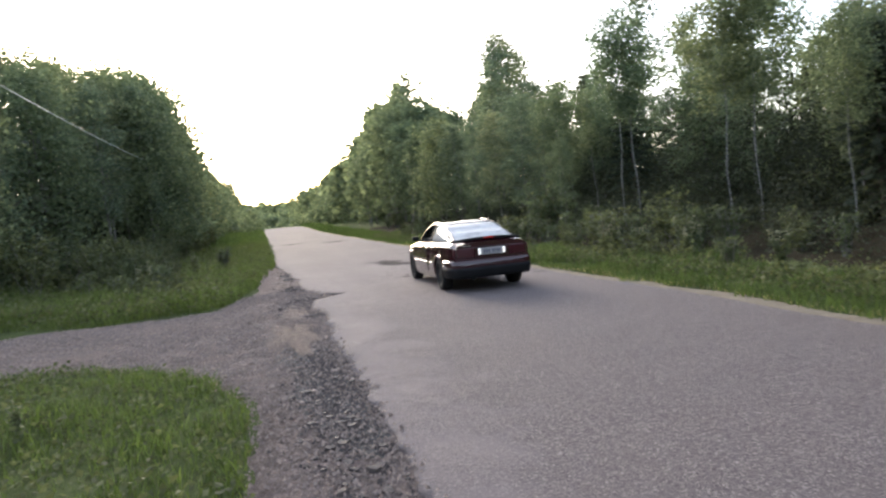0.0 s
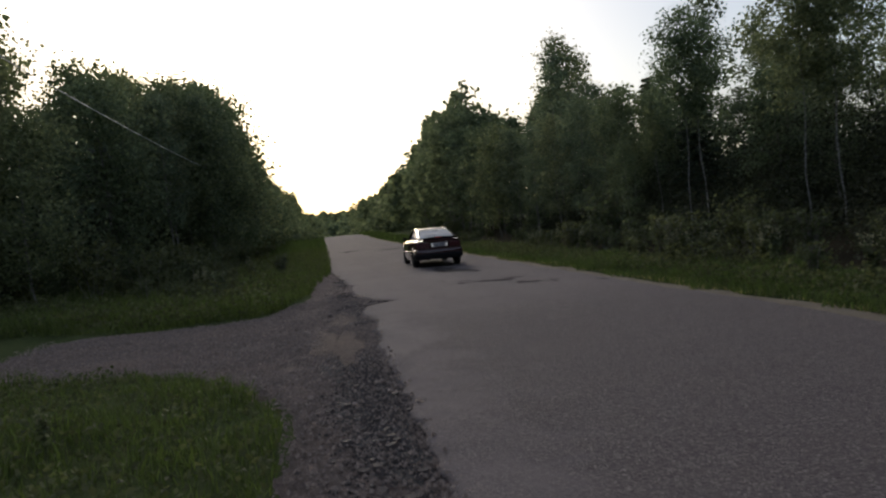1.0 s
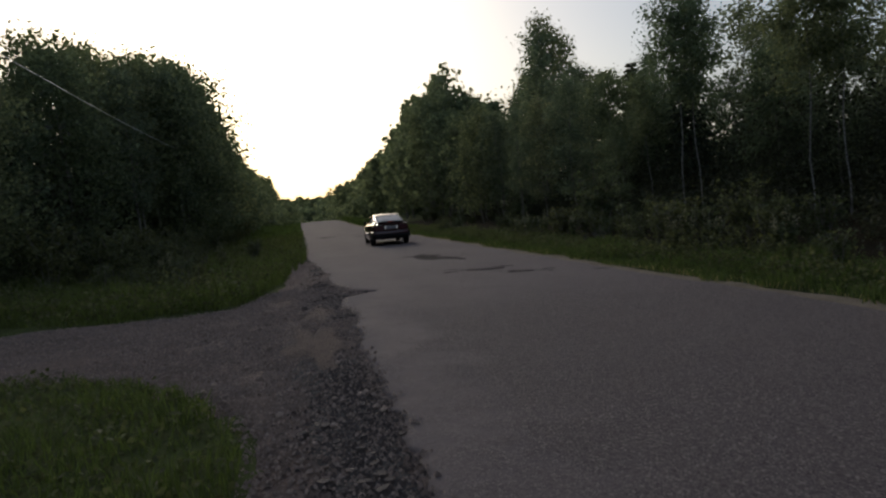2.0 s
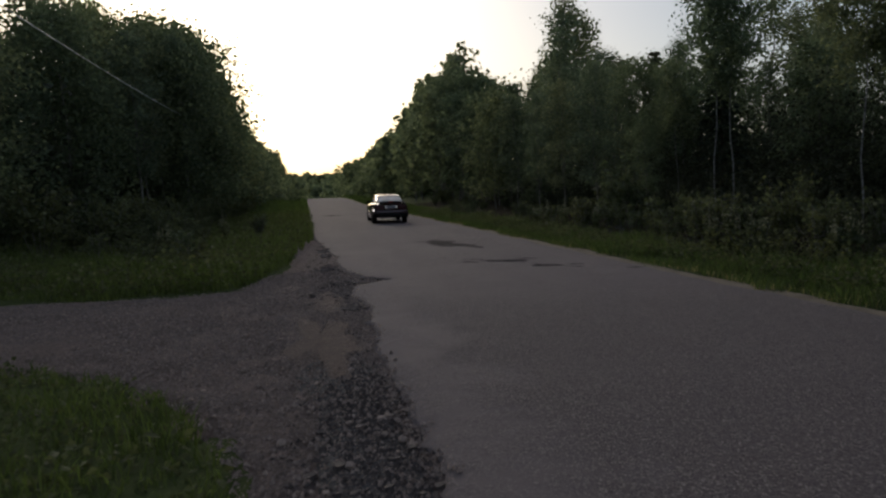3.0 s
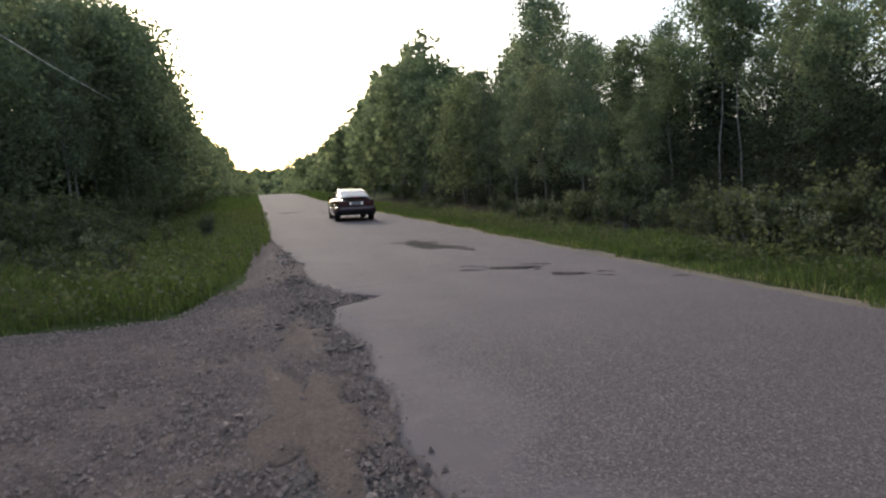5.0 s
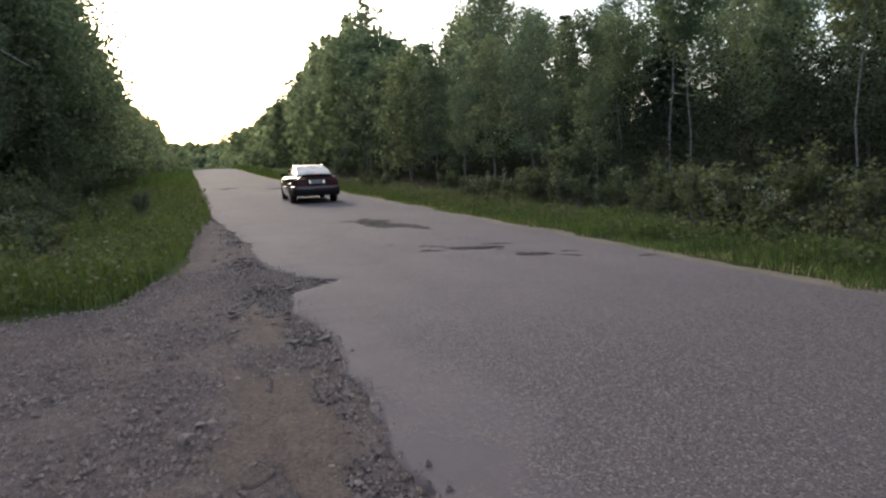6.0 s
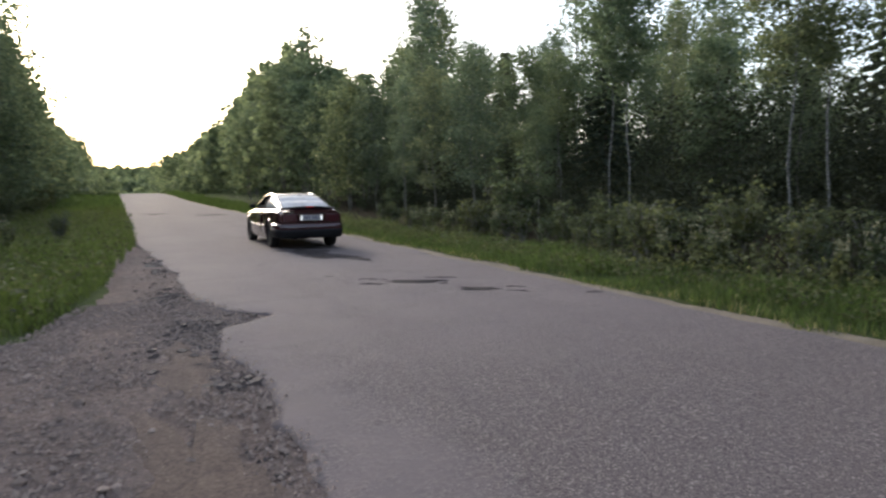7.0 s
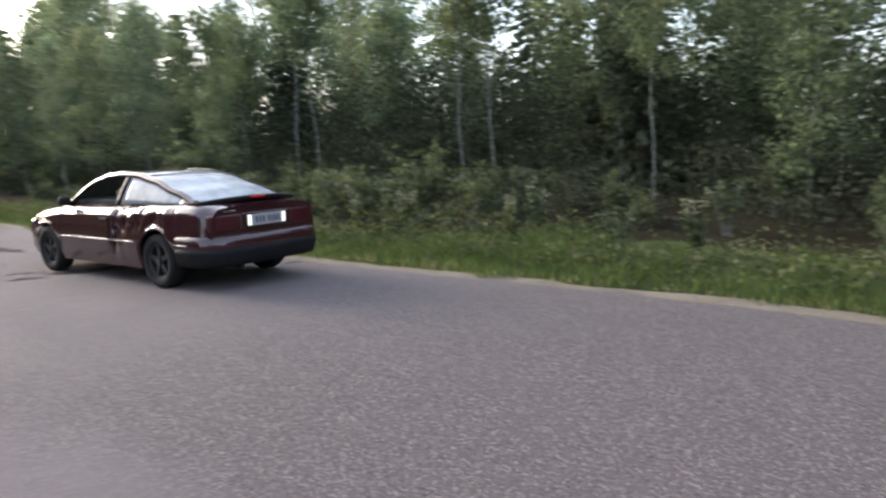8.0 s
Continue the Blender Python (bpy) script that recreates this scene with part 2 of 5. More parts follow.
def road_mesh():
    ys = [-60, -40, -25, -15] + [-10 + 0.08 * i for i in range(500)] + [30 + 0.5 * i for i in range(60)] + [60 + 5 * i for i in range(49)]
    us = [0.0, 0.0, 0.01, 0.03, 0.07, 0.12, 0.2, 0.3, 0.4, 0.5, 0.6, 0.7, 0.8, 0.9, 0.96, 0.99, 1.0, 1.0]
    verts = []
    for y in ys:
        a, b = left_edge(y), right_edge(y)
        for k, u in enumerate(us):
            x = a + (b - a) * u
            z = rise(4.5, y) + crown(x) + 0.012 * wob(x, y, 0.7, 31) + 0.006 * wob(x, y, 2.5, 33)
            z -= 0.02 * math.exp(-(u / 0.02) ** 2) + 0.025 * math.exp(-((1 - u) / 0.02) ** 2)
            if k in (0, len(us) - 1):
                z -= 0.12
            for px, py, rx, ry, depth in DIPS:
                q = ((x - px) / rx) ** 2 + ((y - py) / ry) ** 2
                if q < 4:
                    z -= depth * math.exp(-q * q)
            verts.append((x, y, z))
    w = len(us)
    faces = [(j * w + i, j * w + i + 1, (j + 1) * w + i + 1, (j + 1) * w + i) for j in range(len(ys) - 1) for i in range(w - 1)]
    return tagged(mesh_part("road", verts, faces, MATS["asphalt"], smooth=True), "worn grey asphalt country road with crumbled edges", "road", kind="structure")


DIPS = [(4.77, 15.4, 0.5, 0.35, 0.025), (5.25, 14.4, 0.4, 0.3, 0.025), (4.55, 20.3, 0.7, 0.9, 0.03), (3.2, 45.6, 1.7, 1.6, 0.03)]


def gravel_mesh():
    n, m = 150, 330
    verts = []
    for j in range(m + 1):
        y = -12 + 0.115 * j
        for i in range(n + 1):
            t = i / n
            x = 2.2 - (t ** 1.6) * 24
            z = -0.035 + 0.022 * wob(x, y, 1.1, 41) + 0.018 * wob(0.4 * x, y, 4.0, 43) + 0.012 * wob(0.6 * x, y, 9.0, 45)
            z -= 0.05 * math.exp(-((x - 1.05) / 0.35) ** 2 - ((y - 6.2) / 1.9) ** 2)
            if in_near(x - 0.15, y) or in_far(x - 0.15, y):
                z -= 0.05
            verts.append((x, y, z))
    w = n + 1
    faces = [(j * w + i, (j + 1) * w + i, (j + 1) * w + i + 1, j * w + i + 1) for j in range(m) for i in range(n)]
    return tagged(mesh_part("gravel_track", verts, faces, MATS["gravel"], smooth=True), "dirt and gravel of the side track junction", "gravel track", kind="structure")


def shoulder_mesh():
    ys = [-20 + 0.2 * i for i in range(400)] + [60 + 3 * i for i in range(60)]
    verts = []
    for y in ys:
        a = right_edge(y)
        wide = 0.5 + 0.28 * wob(3, y, 0.6, 51) + 0.12 * wob(3, y, 2.4, 53)
        for k, u in enumerate((-0.12, 0.0, 0.25, 0.6, 1.0)):
            x = a + u * max(0.12, wide)
            verts.append((x, y, rise(4.5, y) + crown(XR) - 0.035 - 0.02 * (k == 0) - 0.05 * (k == 4) + 0.012 * wob(x, y, 3.0, 55)))
    faces = [(j * 5 + i, j * 5 + i + 1, (j + 1) * 5 + i + 1, (j + 1) * 5 + i) for j in range(len(ys) - 1) for i in range(4)]
    return tagged(mesh_part("shoulder", verts, faces, MATS["sand"], smooth=True), "pale sandy shoulder at the asphalt's outer edge", "shoulder", kind="structure")


def sand_material():
    n = Nodes("sandy_dirt")
    co = n.coords()
    mid, fine = n.noise(2.5, 6.0, 0.65, co), n.noise(40.0, 5.0, 0.7, co)
    col = n.ramp(mid, [(0.3, (0.13, 0.105, 0.075)), (0.7, (0.26, 0.215, 0.16))])
    col = n.mix(0.4, col, n.ramp(fine, [(0.3, (0.08, 0.065, 0.05)), (0.75, (0.34, 0.29, 0.23))]))
    n.bump(fine, 0.8, 0.03)
    return n.done(col, 0.95, Specular_IOR_Level=0.1)


MATS["sand"] = sand_material()


def litter_material():
    n = Nodes("leaf_litter")
    co = n.coords()
    a, b = n.noise(1.2, 6.0, 0.65, co), n.noise(14.0, 6.0, 0.75, co)
    col = n.ramp(a, [(0.3, (0.02, 0.017, 0.011)), (0.55, (0.036, 0.03, 0.018)), (0.75, (0.04, 0.045, 0.02))])
    col = n.mix(0.5, col, n.ramp(b, [(0.35, (0.014, 0.012, 0.008)), (0.7, (0.07, 0.056, 0.034))]))
    n.bump(b, 0.9, 0.08)
    return n.done(col, 1.0, Specular_IOR_Level=0.05)


def forest_floor():
    """Brown leaf litter under the trees along the road's outer side."""
    xs = [0.0, 0.3, 0.8, 1.6, 3, 5, 8, 12, 18]
    ys = [-30 + 0.5 * k for k in range(190)]
    verts = []
    for y in ys:
        for k, u in enumerate(xs):
            x = 9.7 + 0.8 * wob(4, y, 0.35, 61) + 0.3 * wob(4, y, 1.7, 62) + u
            verts.append((x, y, rise(x, y) - 0.1 + 0.05 * wob(x, y, 0.6, 21) + (0.04 if k else -0.06) + 0.03 * wob(x, y, 2.0, 63)))
    w = len(xs)
    faces = [(j * w + i, j * w + i + 1, (j + 1) * w + i + 1, (j + 1) * w + i) for j in range(len(ys) - 1) for i in range(w - 1)]
    return tagged(mesh_part("forest_floor", verts, faces, litter_material(), smooth=True), "dark brown leaf litter under the roadside trees", "ground", kind="structure")


forest_floor()
ground, road, gravel_track, shoulder = ground_mesh(), road_mesh(), gravel_mesh(), shoulder_mesh()


# ---- grass ----
def blades(name, spots, material, label, height, width, lean=0.45):
    """One object of many single blades: two tapering pieces each, bent over."""
    rng = np.random.default_rng(len(spots))
    p = np.array(spots)
    n = len(p)
    ang, bend = rng.uniform(0, 2 * np.pi, n), rng.uniform(0, 2 * np.pi, n)
    h = height * rng.uniform(0.45, 1.25, n) * p[:, 3]
    w = width * rng.uniform(0.7, 1.3, n)
    out = lean * h * rng.uniform(0.2, 1.0, n)
    ax = np.stack([np.cos(ang), np.sin(ang), 0 * ang], 1)
    bx = np.stack([np.cos(bend), np.sin(bend), 0 * ang], 1)
    up = np.array([0, 0, 1.0])
    base = p[:, :3]
    v = np.stack([base - ax * w[:, None], base + ax * w[:, None],
                  base + bx * (out * 0.35)[:, None] + up * (h * 0.6)[:, None] + ax * (w * 0.7)[:, None],
                  base + bx * (out * 0.35)[:, None] + up * (h * 0.6)[:, None] - ax * (w * 0.7)[:, None],
                  base + bx * out[:, None] + up * h[:, None]], 1).reshape(-1, 3)
    faces = []
    for k in range(n):
        o = 5 * k
        faces += [(o, o + 1, o + 2, o + 3), (o + 3, o + 2, o + 4)]
    ob = mesh_part(name, v.tolist(), faces, material)
    return tagged(ob, label, "grass", kind="stuff")


def scatter(count, x0, x1, y0, y1, inside, seed, power=1.0):
    rng = random.Random(seed)
    spots = []
    while len(spots) < count:
        x, y = rng.uniform(x0, x1), y0 + (y1 - y0) * rng.random() ** power
        if inside(x, y):
            clump = 0.65 + 0.55 * (wob(x, y, 1.3, seed) + wob(x, y, 0.4, seed + 2))
            if x > 4:
                clump *= min(1.0, 0.4 + 0.6 * max(0.0, x - right_edge(y)) / 1.1)
            spots.append((x, y, rise(x, y) - (0.13 if x > 4 else 0.05), max(0.22, clump)))
    return spots


def right_verge(x, y):
    if x > 9.3 + 0.9 * wob(x, y, 0.5, 17):
        return False
    return x > right_edge(y) + 0.32 + 0.34 * wob(x, y, 1.2, 6) + 0.12 * wob(x, y, 5, 6)


blades("verge_grass", scatter(40000, -8, 0.7, -2, 11.5, in_near, 1), MATS["grass"], "lush green grass patch beside the gravel", 0.25, 0.006, 0.8)
blades("verge_grass", scatter(52000, -9, 1.4, 13.5, 60, in_far, 2, 1.8), MATS["grass"], "tall green grass on the far verge", 0.5, 0.008, 0.8)
blades("verge_grass", scatter(56000, 6.85, 10.2, -4, 60, right_verge, 3, 1.4), MATS["grass"], "green grass along the road's outer edge", 0.4, 0.0065, 0.8)
blades("verge_grass", scatter(9000, 6.9, 11.5, 55, 210, right_verge, 5, 1.2) + scatter(9000, -5, 1.3, 55, 210, in_far, 6, 1.2), MATS["grass"], "grass of the verges further along the road", 0.6, 0.035)
blades("dry_grass", scatter(2600, 6.8, 7.5, -2, 45, right_verge, 4, 1.3), MATS["grass_dry"], "dry straw-coloured grass at the asphalt edge", 0.2, 0.005, 1.1)


def leaf_faces(verts, faces, p, d, size, rng):
    """A folded leaf: two faces meeting at the rib."""
    d = d.normalized()
    side = d.cross(Vector((rng.uniform(-1, 1), rng.uniform(-1, 1), rng.uniform(-1, 1)))).normalized()
    n = side.cross(d)
    o = len(verts)
    w = size * rng.uniform(0.3, 0.48)
    verts += [tuple(p), tuple(p + d * size * 0.45 + side * w + n * size * 0.12), tuple(p + d * size), tuple(p + d * size * 0.45 - side * w + n * size * 0.12)]
    faces += [(o, o + 1, o + 2), (o, o + 2, o + 3)]


def herbs(spots, low, high, size, label, seed):
    """Broad low leaves between the grass."""
    rng = random.Random(seed)
    verts, faces = [], []
    for x, y, z, k in spots:
        h = rng.uniform(low, high) * k
        leaf_faces(verts, faces, Vector((x, y, z + h)), Vector((rng.uniform(-1, 1), rng.uniform(-1, 1), rng.uniform(-0.4, 0.5))), size * rng.uniform(0.6, 1.4), rng)
    return tagged(mesh_part("verge_herbs", verts, faces, MATS["leaf_shrub"]), label, "herbs", kind="stuff")


herbs(scatter(9000, -5, 0.7, 0, 11, in_near, 7), 0.03, 0.26, 0.06, "broad-leaved herbs and clover in the grass patch", 7)
herbs(scatter(20000, -9, 1.2, 13.5, 50, in_far, 8, 1.6), 0.1, 0.7, 0.075, "broad-leaved weeds in the far verge", 8)
herbs(scatter(22000, 7.6, 11.2, -4, 45, right_verge, 9, 1.3), 0.08, 0.55, 0.065, "broad-leaved weeds in the verge before the woods", 9)


# ---- trees ----
def tube(verts, faces, points, radii, sides=5):
    """A tapering tube along points."""
    base = len(verts)
    for k, (p, r) in enumerate(zip(points, radii)):
        d = (points[min(k + 1, len(points) - 1)] - points[max(k - 1, 0)]).normalized()
        a = d.orthogonal().normalized()
        b = d.cross(a)
        for s in range(sides):
            t = 2 * math.pi * s / sides
            verts.append(tuple(p + (a * math.cos(t) + b * math.sin(t)) * r))
    for k in range(len(points) - 1):
        for s in range(sides):
            s2 = (s + 1) % sides
            faces.append((base + k * sides + s, base + k * sides + s2, base + (k + 1) * sides + s2, base + (k + 1) * sides + s))


def broadleaf(name, height, spread, crown_from, leaves, size, bark, leaf, label, seed, open_crown=0.5, thick=1.0):
    """Trunk, limbs, twigs; leaves in clusters at the twigs, so that the crown is ragged and has gaps."""
    rng = random.Random(seed)
    verts, faces = [], []
    pts, x, y = [], 0.0, 0.0
    for k in range(9):
        pts.append(Vector((x, y, height * 0.97 * k / 8 - 0.15)))
        x += rng.uniform(-0.035, 0.035) * height * 0.35
        y += rng.uniform(-0.035, 0.035) * height * 0.35
    r0 = 0.0062 * height * thick + 0.012
    tube(verts, faces, pts, [r0 * (1 - 0.88 * k / 8) for k in range(9)], 7)
    tips = []
    limbs = int(16 + height * 1.3)
    for k in range(limbs):
        f = crown_from + (0.97 - crown_from) * (k + rng.random()) / limbs
        i = min(7, int(f * 8))
        start = pts[i].lerp(pts[i + 1], f * 8 - i)
        shape = (math.sin(math.pi * min(1, (f - crown_from) / (1 - crown_from) * 0.82 + 0.16)) ** 0.7) * (0.65 + 0.5 * rng.random())
        ln = spread * shape
        a = k * 2.4 + rng.uniform(-0.5, 0.5)
        d = Vector((math.cos(a), math.sin(a), rng.uniform(0.25, 0.9))).normalized()
        lp = [start]
        for s in range(3):
            d = (d + Vector((rng.uniform(-0.2, 0.2), rng.uniform(-0.2, 0.2), rng.uniform(-0.15, 0.2)))).normalized()
            lp.append(lp[-1] + d * ln / 3)
        rl = r0 * (1 - 0.85 * f) * 0.45
        tube(verts, faces, lp, [rl, rl * 0.7, rl * 0.45, rl * 0.15], 3)
        for s in range(rng.randint(3, 5)):
            g = rng.uniform(0.3, 1.0)
            q = lp[0].lerp(lp[3], g) + Vector((0, 0, 0.02 * ln))
            e = q + Vector((rng.uniform(-1, 1), rng.uniform(-1, 1), rng.uniform(-0.4, 0.7))) * 0.3 * spread * (0.5 + 0.6 * shape)
            tube(verts, faces, [q, e], [rl * 0.3, rl * 0.08], 3)
            tips.append((q, e))
        tips.append((lp[2], lp[3]))
    root = new(name)
    mesh_part("trunk", verts, faces, MATS[bark], root, smooth=True)
    lv, lf = [], []
    per = max(3, leaves // len(tips))
    for q, e in tips:
        cl = 0.09 * spread * rng.uniform(0.6, 1.4) + 0.1
        for s in range(int(per * rng.uniform(0.5, 1.5))):
            c = q.lerp(e, rng.uniform(0.15, 1.1)) + Vector((rng.gauss(0, 1), rng.gauss(0, 1), rng.gauss(-0.15, 0.8))) * cl * open_crown * 2
            leaf_faces(lv, lf, c, Vector((rng.uniform(-1, 1), rng.uniform(-1, 1), rng.uniform(-1.0, 0.35))), size * rng.uniform(0.6, 1.3), rng)
    mesh_part("crown", lv, lf, MATS[leaf], root)
    return tagged(root, label, "tree", "roadside woods")


def conifer(name, height, spread, sprays, size, label, seed):
    rng = random.Random(seed)
    verts, faces = [], []
    top = Vector((0, 0, height))
    tube(verts, faces, [Vector((0, 0, -0.15)), Vector((0, 0, height * 0.5)), top], [0.012 * height, 0.007 * height, 0.01], 7)
    lv, lf = [], []
    whorls = int(height * 2.6)
    for k in range(whorls):
        f = 0.06 + 0.93 * k / whorls
        reach = spread * (1 - f) ** 0.8 * rng.uniform(0.75, 1.15) + 0.12
        for s in range(6):
            a = s * 1.047 + k * 0.7 + rng.uniform(-0.25, 0.25)
            start = Vector((0, 0, height * f))
            end = start + Vector((math.cos(a), math.sin(a), -0.28 - 0.1 * rng.random())) * reach * rng.uniform(0.7, 1.1)
            tube(verts, faces, [start, end], [0.02, 0.005], 3)
            for q in range(max(3, sprays // (whorls * 6))):
                g = rng.uniform(0.12, 1.05)
                c = start.lerp(end, g)
                d = (end - start).normalized() + Vector((rng.uniform(-1, 1), rng.uniform(-1, 1), rng.uniform(-0.7, 0.25)))
                leaf_faces(lv, lf, c, d, size * rng.uniform(0.7, 1.3), rng)
    root = new(name)
    mesh_part("trunk", verts, faces, MATS["bark_spruce"], root, smooth=True)
    mesh_part("crown", lv, lf, MATS["leaf_spruce"], root)
    return tagged(root, label, "tree", "roadside woods")


def shrub(name, height, spread, leaves, size, label, seed, leaf="leaf_shrub"):
    rng = random.Random(seed)
    verts, faces, lv, lf = [], [], [], []
    for k in range(14):
        a = rng.uniform(0, 6.28)
        e = Vector((math.cos(a) * spread * rng.uniform(0.2, 1), math.sin(a) * spread * rng.uniform(0.2, 1), height * rng.uniform(0.5, 1.05)))
        m = e * 0.5 + Vector((0, 0, height * 0.1))
        tube(verts, faces, [Vector((e.x * 0.1, e.y * 0.1, -0.1)), m, e], [0.014, 0.009, 0.003], 4)
        for s in range(leaves // 14):
            g = rng.uniform(0.25, 1.05)
            c = m.lerp(e, (g - 0.5) * 2) if g > 0.5 else m * (g * 2)
            c = c + Vector((rng.gauss(0, 1), rng.gauss(0, 1), rng.gauss(0, 0.7))) * spread * 0.13
            leaf_faces(lv, lf, c, Vector((rng.uniform(-1, 1), rng.uniform(-1, 1), rng.uniform(-0.7, 0.6))), size * rng.uniform(0.6, 1.3), rng)
    root = new(name)
    tagged(mesh_part("stem", verts, faces, MATS["bark_poplar"], root, smooth=True), kind="stuff")
    mesh_part("foliage", lv, lf, MATS[leaf], root)
    return tagged(root, label, "shrub", "roadside undergrowth")


BIRCH = "leafy green birch with a pale slender trunk"
POPLAR = "tall green poplar with an airy ragged crown"
SPRUCE = "dark green spruce among the roadside trees"


def tree_set(share, big):
    """The kinds of tree; share: how many leaves, big: how large each is."""
    def leafy(*a, n, size, **k):
        return broadleaf(*a[:4], int(n * share), size * big, *a[4:], **k)

    return {
        "birch": [leafy("birch_tree", 10.5, 2.1, 0.3, "bark_birch", "leaf_birch", BIRCH, 11, n=3300, size=0.2),
                  leafy("birch_tree", 12.5, 2.3, 0.52, "bark_birch", "leaf_birch", BIRCH, 12, n=3300, size=0.23, thick=0.5),
                  leafy("birch_tree", 9.0, 2.2, 0.12, "bark_poplar", "leaf_birch", "bushy green young birch at the wood's edge", 13, n=3600, size=0.22)],
        "poplar": [leafy("poplar_tree", 15.5, 2.2, 0.25, "bark_poplar", "leaf_poplar", POPLAR, 21, n=3200, size=0.25, open_crown=0.6),
                   leafy("poplar_tree", 13.0, 2.6, 0.2, "bark_poplar", "leaf_poplar", POPLAR, 22, n=3600, size=0.25, open_crown=0.6),
                   leafy("maple_tree", 10.5, 3.2, 0.1, "bark_poplar", "leaf_birch", "broad round-crowned green tree, leafy to the ground", 23, n=4600, size=0.27, open_crown=0.6)],
        "spruce": [conifer("spruce_tree", 11.0, 2.2, int(4200 * share), 0.34 * big, SPRUCE, 31), conifer("spruce_tree", 8.0, 1.9, int(3200 * share), 0.32 * big, SPRUCE, 32)],
    }


TREES, FINE, COARSE = tree_set(0.95, 0.95), tree_set(1.75, 0.72), tree_set(0.28, 2.0)
SHRUBS = [shrub("roadside_shrub", 1.1, 0.6, 640, 0.1, "green leafy shrub in the verge", 41),
          shrub("roadside_shrub", 1.7, 0.9, 860, 0.12, "bushy green sapling in front of the woods", 42),
          shrub("tall_weed", 0.9, 0.35, 320, 0.085, "tall green weed in the verge", 43)]


GRADES = {}
for kind_name, kind_trees in TREES.items():
    for k, kind_tree in enumerate(kind_trees):
        GRADES[kind_tree.name] = (FINE[kind_name][k], kind_tree, COARSE[kind_name][k])


def place(proto, x, y, scale, turn):
    if proto.name in GRADES:
        proto = GRADES[proto.name][0 if y < (36 if x > 4 else 44) else 1 if y < 56 else 2]
    ob = copy_thing(proto, pose(x, y, rise(x, y) - (0.08 if x > 4 else 0.0), 0, 0, turn))
    ob.scale = (scale, scale, scale * (0.94 + 0.12 * ((x * 7.3 + y * 3.1) % 1)))
    return ob


HEIGHT = {tree.name: max(v.co.z for part_ob in tree.children for v in part_ob.data.vertices) for group in TREES.values() for tree in group}
MARKED = [(13.7, 21.6), (14.1, 21.2), (13.6, 15.6), (14.3, 15.2), (14.2, 7.9), (14.5, 7.2)]      # birches that stand clear at the wood's edge


# how high the woods stand along each bearing from the junction: sideways / ahead, rise / ahead
SKYLINE_RIGHT = [(0.0, 0.02), (0.04, 0.034), (0.09, 0.051), (0.122, 0.08), (0.14, 0.104), (0.165, 0.145), (0.2, 0.192), (0.25, 0.203), (0.296, 0.185), (0.322, 0.125), (0.345, 0.18), (0.39, 0.265),
                 (0.44, 0.212), (0.486, 0.175), (0.513, 0.1), (0.542, 0.185), (0.58, 0.212), (0.67, 0.242), (0.77, 0.252), (0.93, 0.3), (1.3, 0.4), (3.0, 0.9)]
SKYLINE_LEFT = [(0.0, 0.02), (0.024, 0.032), (0.033, 0.06), (0.048, 0.068), (0.085, 0.102), (0.108, 0.165), (0.127, 0.225), (0.152, 0.24), (0.211, 0.235), (0.253, 0.275), (0.32, 0.255), (0.36, 0.22),
                (0.404, 0.315), (0.437, 0.375), (0.487, 0.4), (0.8, 0.47), (3.0, 1.0)]


def skyline(x, y):
    """The height to which trees reach at this spot."""
    ahead, aside = y + 0.3, x - 0.68
    if ahead < 6:
        return 6.5 + 0.12 * abs(aside)
    table, k = (SKYLINE_RIGHT, aside / ahead) if aside > 0 else (SKYLINE_LEFT, -aside / ahead)
    for (a, u), (b, v) in zip(table, table[1:]):
        if k <= b:
            return 1.6 + ahead * (u + (v - u) * (k - a) / (b - a)) - rise(x, y)
    return 8.0


